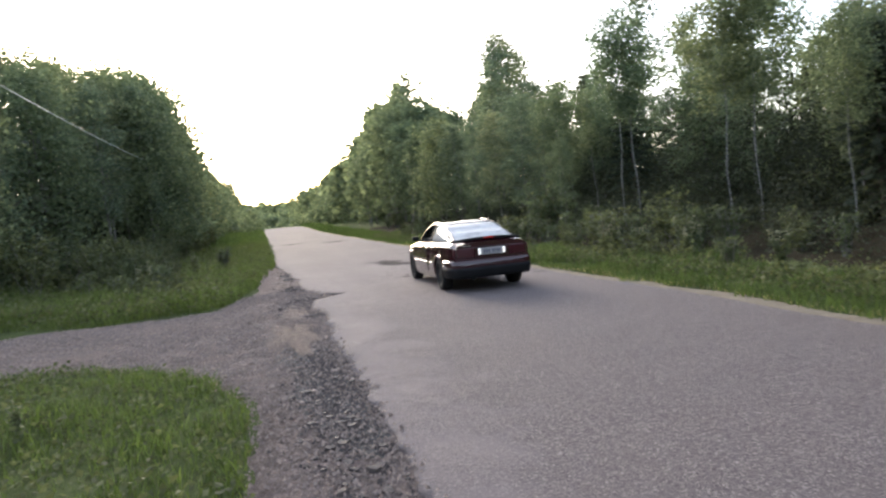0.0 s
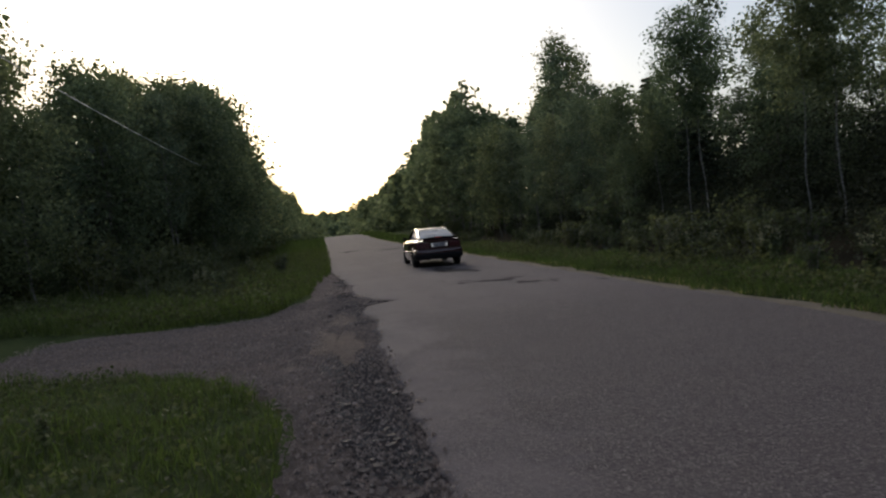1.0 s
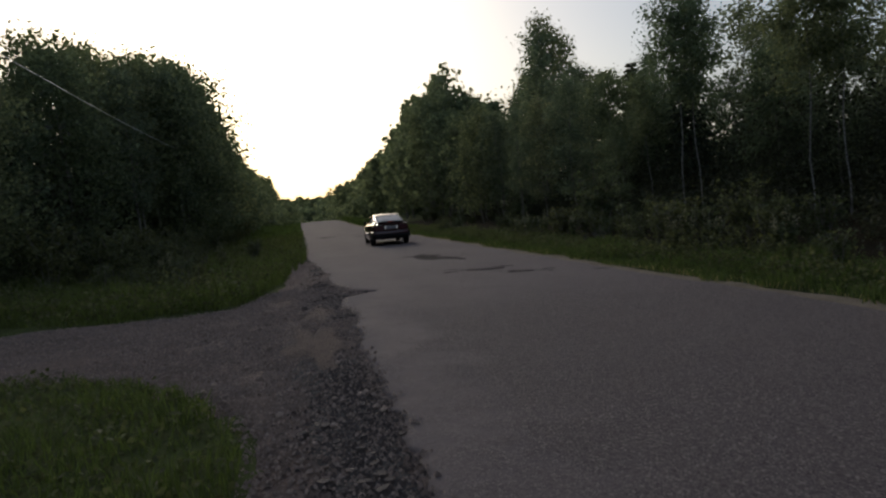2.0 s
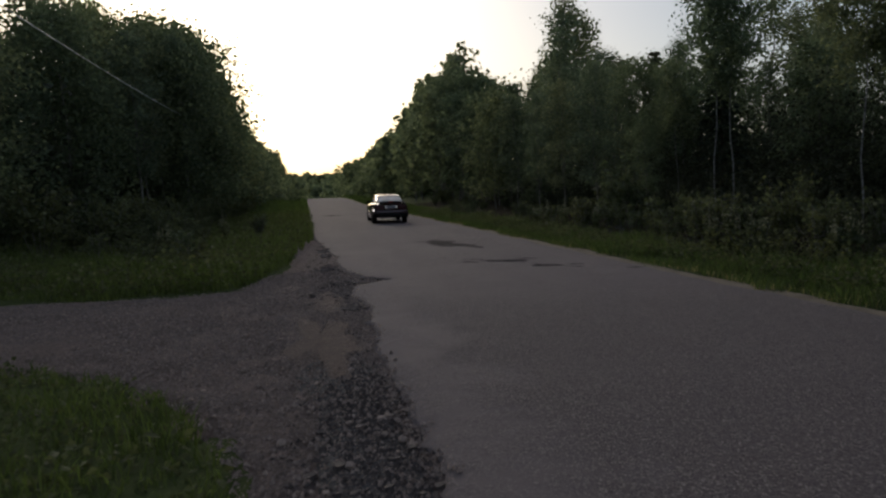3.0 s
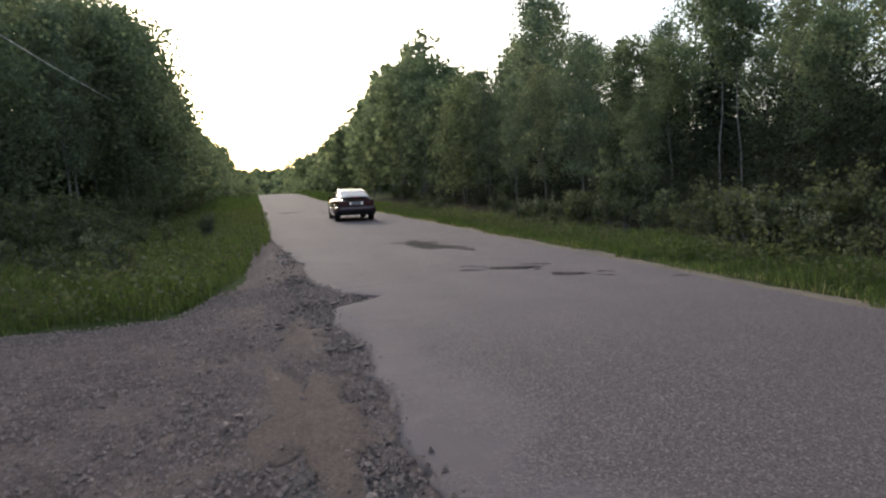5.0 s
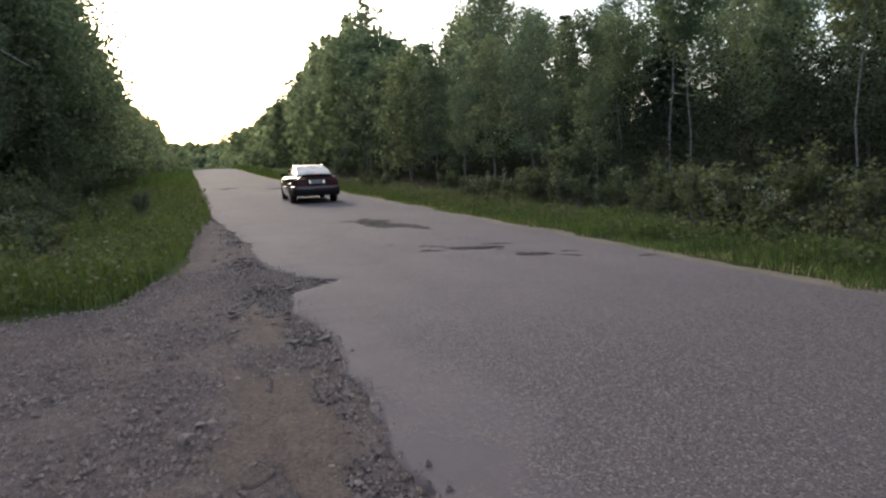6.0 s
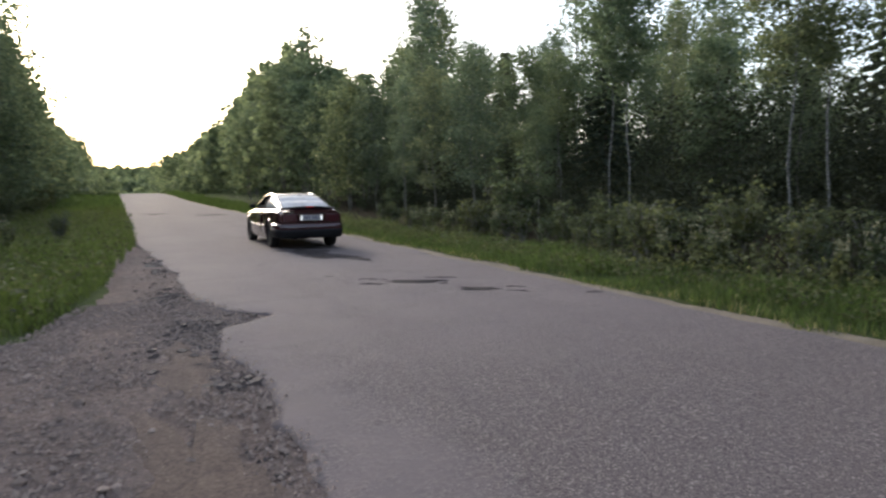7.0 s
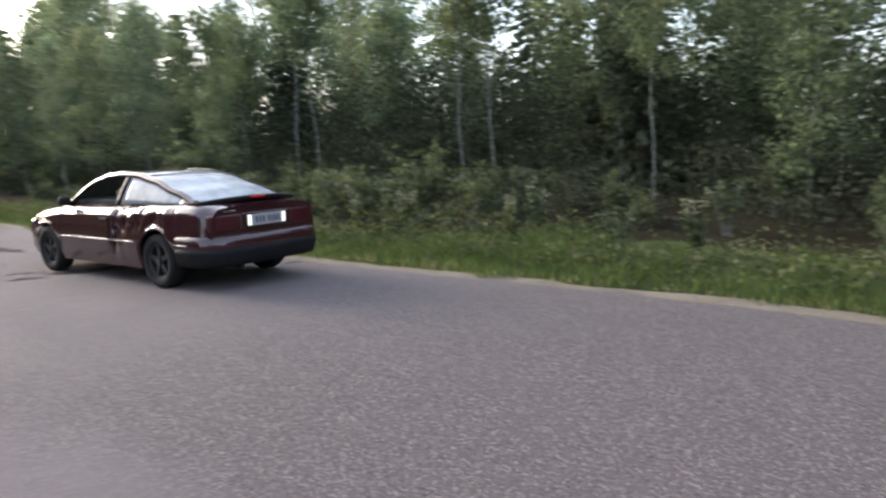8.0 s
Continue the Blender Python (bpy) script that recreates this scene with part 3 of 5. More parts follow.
def woods():
    rng = random.Random(77)
    kinds = ["birch", "birch", "poplar", "poplar", "birch", "poplar"]
    for x, y in MARKED:
        place(TREES["birch"][1], x, y, rng.uniform(0.54, 0.62), rng.uniform(0, 360))
    # tall airy poplars that stand over the rest
    for x, y in ((16.3, 40.0), (17.6, 41.4), (15.6, 39.0), (18.8, 42.5), (15.2, 42.6), (13.4, 56.0), (14.6, 58.5), (17.2, 30.6), (18.4, 32.2), (16.7, 28.4), (19.6, 33.4), (18.2, 27.6), (19.0, 24.5), (17.4, 21.0)):
        place(TREES["poplar"][0], x, y, 0.99 * skyline(x, y) / HEIGHT[TREES["poplar"][0].name], rng.uniform(0, 360))
    # a dense stand of broad trees opposite the junction
    for x, y in ((16.2, 13.2), (17.0, 10.0), (16.6, 6.8), (18.6, 4.6), (17.2, 2.0)):
        place(TREES["poplar"][2], x, y, 0.97 * skyline(x, y) / HEIGHT[TREES["poplar"][2].name], rng.uniform(0, 360))
    for x, y in ((14.6, 11.6), (15.7, 12.6), (14.2, 6.2), (16.0, 24.6)):
        place(TREES["spruce"][1], x, y, 0.85 * skyline(x, y) / HEIGHT[TREES["spruce"][1].name], rng.uniform(0, 360))
    # along the road's outer side: an edge row, then rows behind; low by the junction, taller further on
    for depth, (x0, step, y0, y1) in enumerate([(12.2, 2.5, -8, 78), (14.8, 2.6, -10, 95), (18.0, 3.4, -16, 110), (22.5, 4.8, -18, 110)]):
        y = y0
        while y < y1:
            kind = rng.choice(kinds)
            x = x0 + rng.uniform(-0.9, 0.9)
            tree = rng.choice(TREES[kind])
            size = min(1.15, skyline(x, y) * rng.uniform(*((0.62, 0.95), (0.8, 1.0), (0.7, 0.93), (0.6, 0.85))[depth]) / HEIGHT[tree.name])
            if all((x - a) ** 2 + (y - b) ** 2 > 2.2 and not (x < a and abs((y - b) - (x - a)) < 0.9) for a, b in MARKED):
                place(tree, x, y, size, rng.uniform(0, 360))
            y += step * rng.uniform(0.75, 1.3) * (1 + max(0, y - 30) / 80)
    # on the other side, behind the far verge and along the side track
    for depth, (x0, step, y0, y1) in enumerate([(-5.6, 2.4, 33, 95), (-8.8, 2.6, 32, 110), (-13.0, 3.4, 34, 110)]):
        y = y0
        while y < y1:
            kind = rng.choice(kinds + ["poplar"])
            tree = TREES["poplar"][2] if rng.random() < 0.3 else rng.choice(TREES[kind])
            x = x0 + rng.uniform(-0.8, 0.8) + 0.015 * (y - 40)
            place(tree, x, y, min(1.15, skyline(x, y) * rng.uniform(*((0.84, 1.0), (0.9, 1.04), (0.9, 1.04))[depth]) / HEIGHT[tree.name]), rng.uniform(0, 360))
            y += step * rng.uniform(0.75, 1.3) * (1 + max(0, y - 30) / 60)
    for x, y in ((-5.6, 43.0), (-7.4, 41.0), (-5.9, 48), (-6.2, 37.5), (-5.0, 40.0), (-6.6, 45.5)):
        place(TREES["poplar"][2], x, y, 0.98 * skyline(x, y) / HEIGHT[TREES["poplar"][2].name], rng.uniform(0, 360))
    x = -7.5
    while x > -46:
        for y0, low in ((22.0, 0.65), (25.5, 0.84), (30, 0.9)):
            tree = TREES["poplar"][2] if rng.random() < 0.45 else rng.choice(TREES[rng.choice(kinds)])
            px, py = x + rng.uniform(-1, 1), y0 + rng.uniform(-1, 1) - 0.12 * (x + 7)
            place(tree, px, py, min(1.1, skyline(px, py) * rng.uniform(low, 1.0) / HEIGHT[tree.name]), rng.uniform(0, 360))
        x -= 2.9


woods()
for row, grade in enumerate((FINE, TREES, COARSE)):
    for column, group in enumerate(grade.values()):
        for k, proto in enumerate(group):
            proto.matrix_world = pose(28 + 3.2 * k, 4 + 9 * column + 29 * row, 0.5)


def undergrowth():
    rng = random.Random(88)
    for k in range(22):
        y = 6 + 50 * rng.random() ** 1.2
        place(SHRUBS[0 if rng.random() < 0.8 else 1], 11.2 + rng.uniform(-0.8, 1.2), y, rng.uniform(0.4, 0.75), rng.uniform(0, 360))
    for k in range(70):
        y = 22 + 45 * rng.random() ** 1.3
        place(SHRUBS[0 if rng.random() < 0.6 else 1], -4.4 + rng.uniform(-2.0, 0.9), y, rng.uniform(0.6, 1.1), rng.uniform(0, 360))
    x = -6.0
    while x > -42:
        place(SHRUBS[1], x, 20.8 + rng.uniform(-1.0, 1.5) - 0.1 * (x + 6), rng.uniform(0.6, 1.2), rng.uniform(0, 360))
        x -= 1.0
    for k in range(55):
        y = -5 + 45 * rng.random() ** 1.3
        place(SHRUBS[2], 9.3 + rng.uniform(-0.8, 1.3), y, rng.uniform(0.45, 1.0), rng.uniform(0, 360))
    for y in (12.2, 14.6, 15.4, 16.8, 18.6, 21.5):
        for k in range(5):
            place(SHRUBS[2], 9.8 + rng.gauss(0, 0.45), y + rng.gauss(0, 0.5), rng.uniform(0.6, 1.3), rng.uniform(0, 360))
    for k in range(22):
        place(SHRUBS[2], -1.9 + rng.uniform(-2.4, 1.2), 16.5 + 14 * rng.random(), rng.uniform(0.6, 1.0), rng.uniform(0, 360))


def edge_saplings():
    """Bushy young growth that stands out before the wood's edge."""
    rng = random.Random(91)
    for x, y, size in ((10.6, 21.8, 1.15), (10.9, 22.6, 0.9), (10.4, 17.6, 0.7), (10.7, 14.4, 0.8), (10.3, 12.6, 0.65)):
        place(SHRUBS[1], x, y, size, rng.uniform(0, 360))


def understory():
    """Saplings and low boughs inside the woods, too dense to tell apart."""
    rng = random.Random(89)
    lv, lf = [], []

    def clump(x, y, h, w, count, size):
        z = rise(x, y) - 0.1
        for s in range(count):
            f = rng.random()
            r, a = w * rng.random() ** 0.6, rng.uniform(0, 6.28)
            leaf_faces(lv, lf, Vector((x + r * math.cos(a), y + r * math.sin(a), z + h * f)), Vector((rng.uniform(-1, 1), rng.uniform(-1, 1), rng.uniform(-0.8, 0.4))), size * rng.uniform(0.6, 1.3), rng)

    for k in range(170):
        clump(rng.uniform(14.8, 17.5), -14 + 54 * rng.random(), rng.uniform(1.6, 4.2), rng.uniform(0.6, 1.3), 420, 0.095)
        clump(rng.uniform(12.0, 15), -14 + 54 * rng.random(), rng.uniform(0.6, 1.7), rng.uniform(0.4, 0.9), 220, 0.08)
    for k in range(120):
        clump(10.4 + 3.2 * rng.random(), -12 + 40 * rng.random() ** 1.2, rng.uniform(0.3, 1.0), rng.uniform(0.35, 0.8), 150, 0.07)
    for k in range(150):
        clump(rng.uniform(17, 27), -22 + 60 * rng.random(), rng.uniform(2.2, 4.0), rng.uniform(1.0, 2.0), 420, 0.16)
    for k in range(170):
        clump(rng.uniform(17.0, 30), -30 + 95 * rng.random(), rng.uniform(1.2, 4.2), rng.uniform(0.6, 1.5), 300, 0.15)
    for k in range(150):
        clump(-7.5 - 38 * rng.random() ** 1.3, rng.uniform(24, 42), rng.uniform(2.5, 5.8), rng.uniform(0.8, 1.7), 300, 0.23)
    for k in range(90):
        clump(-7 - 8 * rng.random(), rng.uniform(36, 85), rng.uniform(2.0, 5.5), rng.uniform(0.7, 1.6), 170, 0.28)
    return tagged(mesh_part("understory", lv, lf, MATS["leaf_shade"]), "dark dense saplings and boughs inside the woods", "undergrowth", kind="stuff")


understory()
undergrowth()
edge_saplings()
for k, proto in enumerate(SHRUBS):
    proto.matrix_world = pose(12.2, 3.5 + 2.5 * k, 0.1)


def far_woods():
    """The woods far along the road and on the hill, and an added unseen ring behind: uneven crowns of many leaf clumps.
    """
    rng = random.Random(99)
    lv, lf = [], []

    def crown(x, y, h, w, count, size):
        z = rise(x, y)
        for s in range(count):
            f = rng.random() ** 0.8
            r = w * math.sin(math.pi * (0.12 + 0.85 * f)) * rng.uniform(0.4, 1.05)
            a = rng.uniform(0, 6.28)
            leaf_faces(lv, lf, Vector((x + r * math.cos(a), y + r * math.sin(a), z + h * f)), Vector((rng.uniform(-1, 1), rng.uniform(-1, 1), rng.uniform(-1, 0.4))), size * rng.uniform(0.6, 1.3), rng)

    for k in range(130):
        y = 80 + 190 * rng.random()
        x = 12.5 + rng.uniform(0, 10)
        crown(x, y, skyline(x, y) * rng.uniform(0.8, 1.0), 2.4, 200, 0.85)
        x = -6 - rng.uniform(0, 10)
        crown(x, y, skyline(x, y) * rng.uniform(0.8, 1.0), 2.4, 180, 0.85)
    for k in range(150):
        y = 100 + 200 * rng.random()
        crown(8.8 + 4 * rng.random(), y, rng.uniform(1.2, 3.5), 1.5, 45, 0.7)
        crown(0.2 - 6 * rng.random(), y, rng.uniform(1.2, 3.5), 1.5, 45, 0.7)
    # unseen ring behind the viewpoint, added to darken reflections and the rear fill light
    for k in range(170):
        a = radians(rng.uniform(95, 275))
        r = rng.uniform(26, 48)
        x, y = r * math.sin(a) * 1.0 - 4, r * math.cos(a) - 2
        if not (0 < x < 9):
            crown(x, y, rng.uniform(8, 12), 2.6, 170, 0.8)
    for k in range(75):
        crown(30 + 12 * rng.random(), -24 + 100 * rng.random(), rng.uniform(3.5, 5.5), 2.6, 150, 0.6)
    for k in range(520):
        y = rng.uniform(330, 690)
        crown(rng.uniform(-170, 210), y, rng.uniform(5.0, 6.5), 5.0, 110, 2.2)
    ob = mesh_part("far_woods", lv, lf, MATS["leaf_birch"])
    return tagged(ob, "dense green woods along the road in the distance", "woods", kind="stuff")


far_woods()


# ---- the car ----
def paint_material():
    n = Nodes("maroon_paint")
    co = n.coords()
    grime = n.noise(2.5, 6.0, 0.65, co)
    col = n.ramp(grime, [(0.3, (0.027, 0.0065, 0.0095)), (0.65, (0.036, 0.0085, 0.012)), (0.85, (0.036, 0.0125, 0.0135))])
    n.bump(n.noise(1.9, 2.0, 0.4, co), 0.35, 0.02)
    return n.done(col, n.ramp(grime, [(0.3, (0.16,) * 3), (0.8, (0.26,) * 3)]), Metallic=0.0, Specular_IOR_Level=0.3, Coat_Weight=0.9, Coat_Roughness=0.05)


def plain(name, col, rough, spread=0.25, scale=14.0, **extra):
    n = Nodes(name)
    f = n.noise(scale, 5.0, 0.6, n.coords())
    c = n.ramp(f, [(0.3, tuple(v * (1 - spread) for v in col)), (0.7, tuple(v * (1 + spread) for v in col))])
    return n.done(c, rough, **extra)


def glass_material(name, ior, dust):
    n = Nodes(name)
    tr = n.add("ShaderNodeBsdfTransparent")
    tr.inputs["Color"].default_value = (0.3, 0.33, 0.32, 1)
    gl = n.add("ShaderNodeBsdfGlossy", Roughness=0.05)
    fr = n.add("ShaderNodeFresnel", IOR=ior)
    mx = n.add("ShaderNodeMixShader")
    n.link(fr.outputs[0], mx.inputs[0])
    n.link(tr.outputs[0], mx.inputs[1])
    n.link(gl.outputs[0], mx.inputs[2])
    # pale diffuse film, mixed over the pane by share
    film = n.add("ShaderNodeBsdfDiffuse")
    film.inputs["Color"].default_value = (0.62, 0.63, 0.64, 1)
    over = n.add("ShaderNodeMixShader")
    n.link(n.math("MULTIPLY", n.noise(3.0, 5.0, 0.6, n.coords()), 2 * dust), over.inputs[0])
    n.link(mx.outputs[0], over.inputs[1])
    n.link(film.outputs[0], over.inputs[2])
    n.link(over.outputs[0], n.out.inputs["Surface"])
    return n.mat


def lamp_material(name, col, power):
    n = Nodes(name)
    n.done(col, 0.2)
    n.bsdf.inputs["Emission Color"].default_value = (*col, 1)
    n.bsdf.inputs["Emission Strength"].default_value = power
    return n.mat


PAINT, GLASS = paint_material(), glass_material("tinted_glass", 1.4, 0.03)
# rear and quarter panes: strong film paints in the bright sky reflection
SKY_GLASS, QUARTER = glass_material("sky_sheen_glass", 1.8, 0.5), glass_material("quarter_glass", 1.8, 0.4)
BLACK = plain("black_trim", (0.008, 0.008, 0.009), 0.65, Specular_IOR_Level=0.18)
RUBBER = plain("tyre_rubber", (0.016, 0.015, 0.015), 0.85, Specular_IOR_Level=0.2)
ALLOY = plain("dirty_alloy", (0.014, 0.0135, 0.013), 0.8)
CABIN = plain("cabin_cloth", (0.03, 0.029, 0.03), 0.9)
CHROME = plain("bright_trim", (0.55, 0.54, 0.53), 0.25, 0.1, Metallic=0.9)
REDLENS = plain("red_lens", (0.045, 0.005, 0.009), 0.3, 0.15)
PLATE = plain("plate_white", (0.3, 0.29, 0.285), 0.5, 0.06)
PLATE_INK = plain("plate_ink", (0.1, 0.1, 0.14), 0.5)
REVERSE = lamp_material("reversing_light", (0.95, 0.95, 0.9), 0.35)
BRAKE = lamp_material("brake_light", (0.4, 0.012, 0.01), 0.12)

REAR_AXLE, FRONT_AXLE, WHEEL_R, ARCH_R = -1.30, 1.31, 0.31, 0.365


def lerp_table(table, y):
    for (a, u), (b, v) in zip(table, table[1:]):
        if y <= b:
            t = max(0.0, (y - a) / (b - a))
            return u + (v - u) * (t * t * (3 - 2 * t) * 0.5 + t * 0.5)
    return table[-1][1]


HALF = [(-2.22, 0.765), (-2.0, 0.835), (-1.3, 0.885), (0.0, 0.88), (1.31, 0.88), (1.82, 0.835), (2.06, 0.72), (2.12, 0.66)]
BELT = [(-2.22, 0.90), (-1.9, 0.94), (-1.2, 0.93), (-0.3, 0.89), (0.9, 0.87), (1.4, 0.835), (1.85, 0.76), (2.06, 0.69), (2.12, 0.63)]
DECK = [(-2.22, 0.93), (-1.9, 0.975), (-1.2, 0.96), (0.9, 0.94), (1.4, 0.89), (1.85, 0.80), (2.06, 0.72), (2.12, 0.64)]
ROOF = [(-1.86, 0.965), (-1.4, 1.10), (-0.95, 1.225), (-0.55, 1.295), (-0.2, 1.312), (0.1, 1.295), (0.35, 1.24), (1.05, 0.91)]


def sill(y):
    z = lerp_table([(-2.22, 0.32), (-1.8, 0.27), (-0.9, 0.2), (0.9, 0.2), (1.8, 0.22), (2.12, 0.26)], y)
    for c in (REAR_AXLE, FRONT_AXLE):
        d = abs(y - c)
        if d < ARCH_R:
            z = max(z, WHEEL_R - 0.01 + math.sqrt(ARCH_R ** 2 - d * d))
    return z


def body_section(y):
    w, b, d, s = lerp_table(HALF, y), lerp_table(BELT, y), lerp_table(DECK, y), sill(y)
    flare = 0.004 * max(0, 1 - min(abs(y - REAR_AXLE), abs(y - FRONT_AXLE)) / 0.45)
    pts = [(w - 0.06, s), (w - 0.015, max(s, 0.34)), (w + flare, max(s + 0.01, 0.48)), (w + flare, max(s + 0.02, 0.56)), (w - 0.012, max(s + 0.03, 0.68)),
           (w - 0.04, b - 0.075), (w - 0.075, b - 0.03), (w - 0.12, b), (w - 0.26, d - 0.012), (w * 0.45, d), (0.0, d + 0.008)]
    # more points down the flank, so that it can be dented
    fine = pts[:4]
    for (xa, za), (xb, zb) in zip(pts[3:7], pts[4:8]):
        fine += [(xa + (xb - xa) * f, za + (zb - za) * f) for f in (0.25, 0.5, 0.75, 1.0)]
    return [Vector((x, y, z)) for x, z in fine + pts[8:]]


def dent(ob):
    """Crumples the driver's-side rear quarter and front wing, as after a scrape."""
    for v in ob.data.vertices:
        x, y, z = v.co
        if x > -0.5:
            continue
        k = 0.0
        for cy, cz, ry, rz, amount in ((-1.0, 0.80, 0.6, 0.17, 0.038), (-0.52, 0.70, 0.17, 0.24, 0.06), (1.7, 0.70, 0.36, 0.2, 0.08)):
            k += amount * math.exp(-((y - cy) / ry) ** 4 - ((z - cz) / rz) ** 4)
        fold = noise.noise(Vector((y * 6.3, z * 4.5, 3.7))) + 0.6 * noise.noise(Vector((y * 19, z * 7.0, 8.1)))
        v.co.x += k * (0.35 + 1.1 * fold)
        v.co.z += 0.3 * k * fold


def loft(sections, cap_first=False, cap_last=False):
    """Mirrored half sections joined along the length."""
    bm = bmesh.new()
    rings = []
    for sec in sections:
        right = [bm.verts.new(p) for p in sec]
        left = [bm.verts.new((-p.x, p.y, p.z)) for p in reversed(sec) if p.x > 1e-4]
        rings.append(right + left)
    for a, b in zip(rings, rings[1:]):
        for k in range(len(a) - 1):
            bm.faces.new((a[k], b[k], b[k + 1], a[k + 1]))
    for flag, ring in ((cap_first, rings[0]), (cap_last, rings[-1])):
        if flag:
            bm.faces.new([bm.verts.new(v.co) for v in ring])
    bmesh.ops.recalc_face_normals(bm, faces=bm.faces)
    return bm


def box(bm, x0, x1, y0, y1, z0, z1, bevel=0.0):
    made = bmesh.ops.create_cube(bm, size=1, matrix=Matrix.LocRotScale(((x0 + x1) / 2, (y0 + y1) / 2, (z0 + z1) / 2), None, (x1 - x0, y1 - y0, z1 - z0)))
    if bevel:
        edges = list({e for v in made["verts"] for e in v.link_edges})
        bmesh.ops.bevel(bm, geom=edges, offset=bevel, segments=2, profile=0.5, affect="EDGES")
    return bm


def box_part(name, box_args, material, parent, label="", bevel=0.01):
    return part(name, box(bmesh.new(), *box_args, bevel), material, parent, label, smooth=False)


def roof_section(y):
    """Half section of the cabin: belt, roof edge, crown."""
    z, b = lerp_table(ROOF, y), lerp_table(DECK, y) - 0.02
    z = max(z, b + 0.004)
    f = min(1.0, (z - b) / 0.36)
    wb = lerp_table([(-1.86, 0.66), (-1.2, 0.72), (-0.4, 0.755), (0.6, 0.745), (1.05, 0.69)], y)
    wr = wb - 0.19 * f
    return wb, b, wr, z


def cabin_strip(y0, y1, steps, kind, lift=0.0, inset=0.0):
    """A piece of the cabin's skin between two stations: the top, or one side."""
    bm, rows = bmesh.new(), []
    for k in range(steps + 1):
        y = y0 + (y1 - y0) * k / steps
        wb, b, wr, z = roof_section(y)
        if kind == "top":
            edge = wr - 0.045 - inset
            pts = [(edge * u, y, z + 0.012 * (1 - u * u) + lift) for u in (-1, -0.93, -0.7, -0.35, 0, 0.35, 0.7, 0.93, 1)]
        elif kind == "rail":
            pts = [(wr + 0.004, y, z - 0.055), (wr - 0.006, y, z - 0.025), (wr - 0.03, y, z - 0.006), (wr - 0.05, y, z + 0.001)]
        else:
            top = z - 0.055
            pts = [(wb + (wr + 0.004 - wb) * u + 0.014 * math.sin(math.pi * u) - inset, y, b + (top - b) * u) for u in (0.0, 0.2, 0.4, 0.6, 0.8, 1.0)]
        rows.append([bm.verts.new(p) for p in pts])
    for a, b in zip(rows, rows[1:]):
        for k in range(len(a) - 1):
            bm.faces.new((a[k], a[k + 1], b[k + 1], b[k]))
    return bm


def mirrored(bm):
    bmesh.ops.scale(bm, vec=(-1, 1, 1), verts=bm.verts)
    bmesh.ops.reverse_faces(bm, faces=bm.faces)
    return bm


def solid(ob, depth):
    mod = ob.modifiers.new("thickness", "SOLIDIFY")
    mod.thickness, mod.offset = depth, -1
    return ob


def build_wheel(parent, x, y):
    side = 1 if x > 0 else -1
    bm = bmesh.new()
    bmesh.ops.create_cone(bm, cap_ends=True, segments=20, radius1=0.05, radius2=0.04, depth=0.05, matrix=pose(side * 0.07, 0, 0, 0, 90 * side, 0))
    wheel = part("wheel", bm, ALLOY, parent)
    wheel.location = (x, y, WHEEL_R)
    rings = [(0.205, -0.09), (0.215, -0.1), (0.26, -0.105), (0.295, -0.095), (0.31, -0.07), (0.31, 0.07), (0.295, 0.095), (0.26, 0.105), (0.215, 0.1), (0.205, 0.09)]
    n, verts, faces = 36, [], []
    for k in range(n):
        a = 2 * math.pi * k / n
        groove = 0.004 * (k % 2)
        verts += [(w, (r - (groove if r > 0.305 else 0)) * math.cos(a), (r - (groove if r > 0.305 else 0)) * math.sin(a)) for r, w in rings]
    m = len(rings)
    for k in range(n):
        j = (k + 1) % n
        faces += [(k * m + i, j * m + i, j * m + i + 1, k * m + i + 1) for i in range(m - 1)]
    mesh_part("tyre", verts, faces, RUBBER, wheel, "worn black tyre", smooth=True)
    bm = bmesh.new()
    for r0, r1, w0, w1 in ((0.205, 0.18, 0.085, 0.07), (0.18, 0.18, 0.07, -0.08)):
        a = [bm.verts.new((side * w0, r0 * math.cos(t), r0 * math.sin(t))) for t in (2 * math.pi * k / 30 for k in range(30))]
        b = [bm.verts.new((side * w1, r1 * math.cos(t), r1 * math.sin(t))) for t in (2 * math.pi * k / 30 for k in range(30))]
        for k in range(30):
            bm.faces.new((a[k], a[(k + 1) % 30], b[(k + 1) % 30], b[k]))
    part("rim", bm, ALLOY, wheel, smooth=True)
    for k in range(5):
        bm = box(bmesh.new(), -0.012, 0.012, -0.028, 0.028, 0.03, 0.19, 0.006)
        bmesh.ops.transform(bm, matrix=pose(side * 0.06, 0, 0, 72 * k, 0, 0), verts=bm.verts)
        part("spoke", bm, ALLOY, wheel)
    bm = bmesh.new()
    bmesh.ops.create_cone(bm, cap_ends=True, segments=24, radius1=0.185, radius2=0.185, depth=0.02, matrix=pose(side * 0.0, 0, 0, 0, 90, 0))
    part("brake_drum", bm, BLACK, wheel)
    return wheel


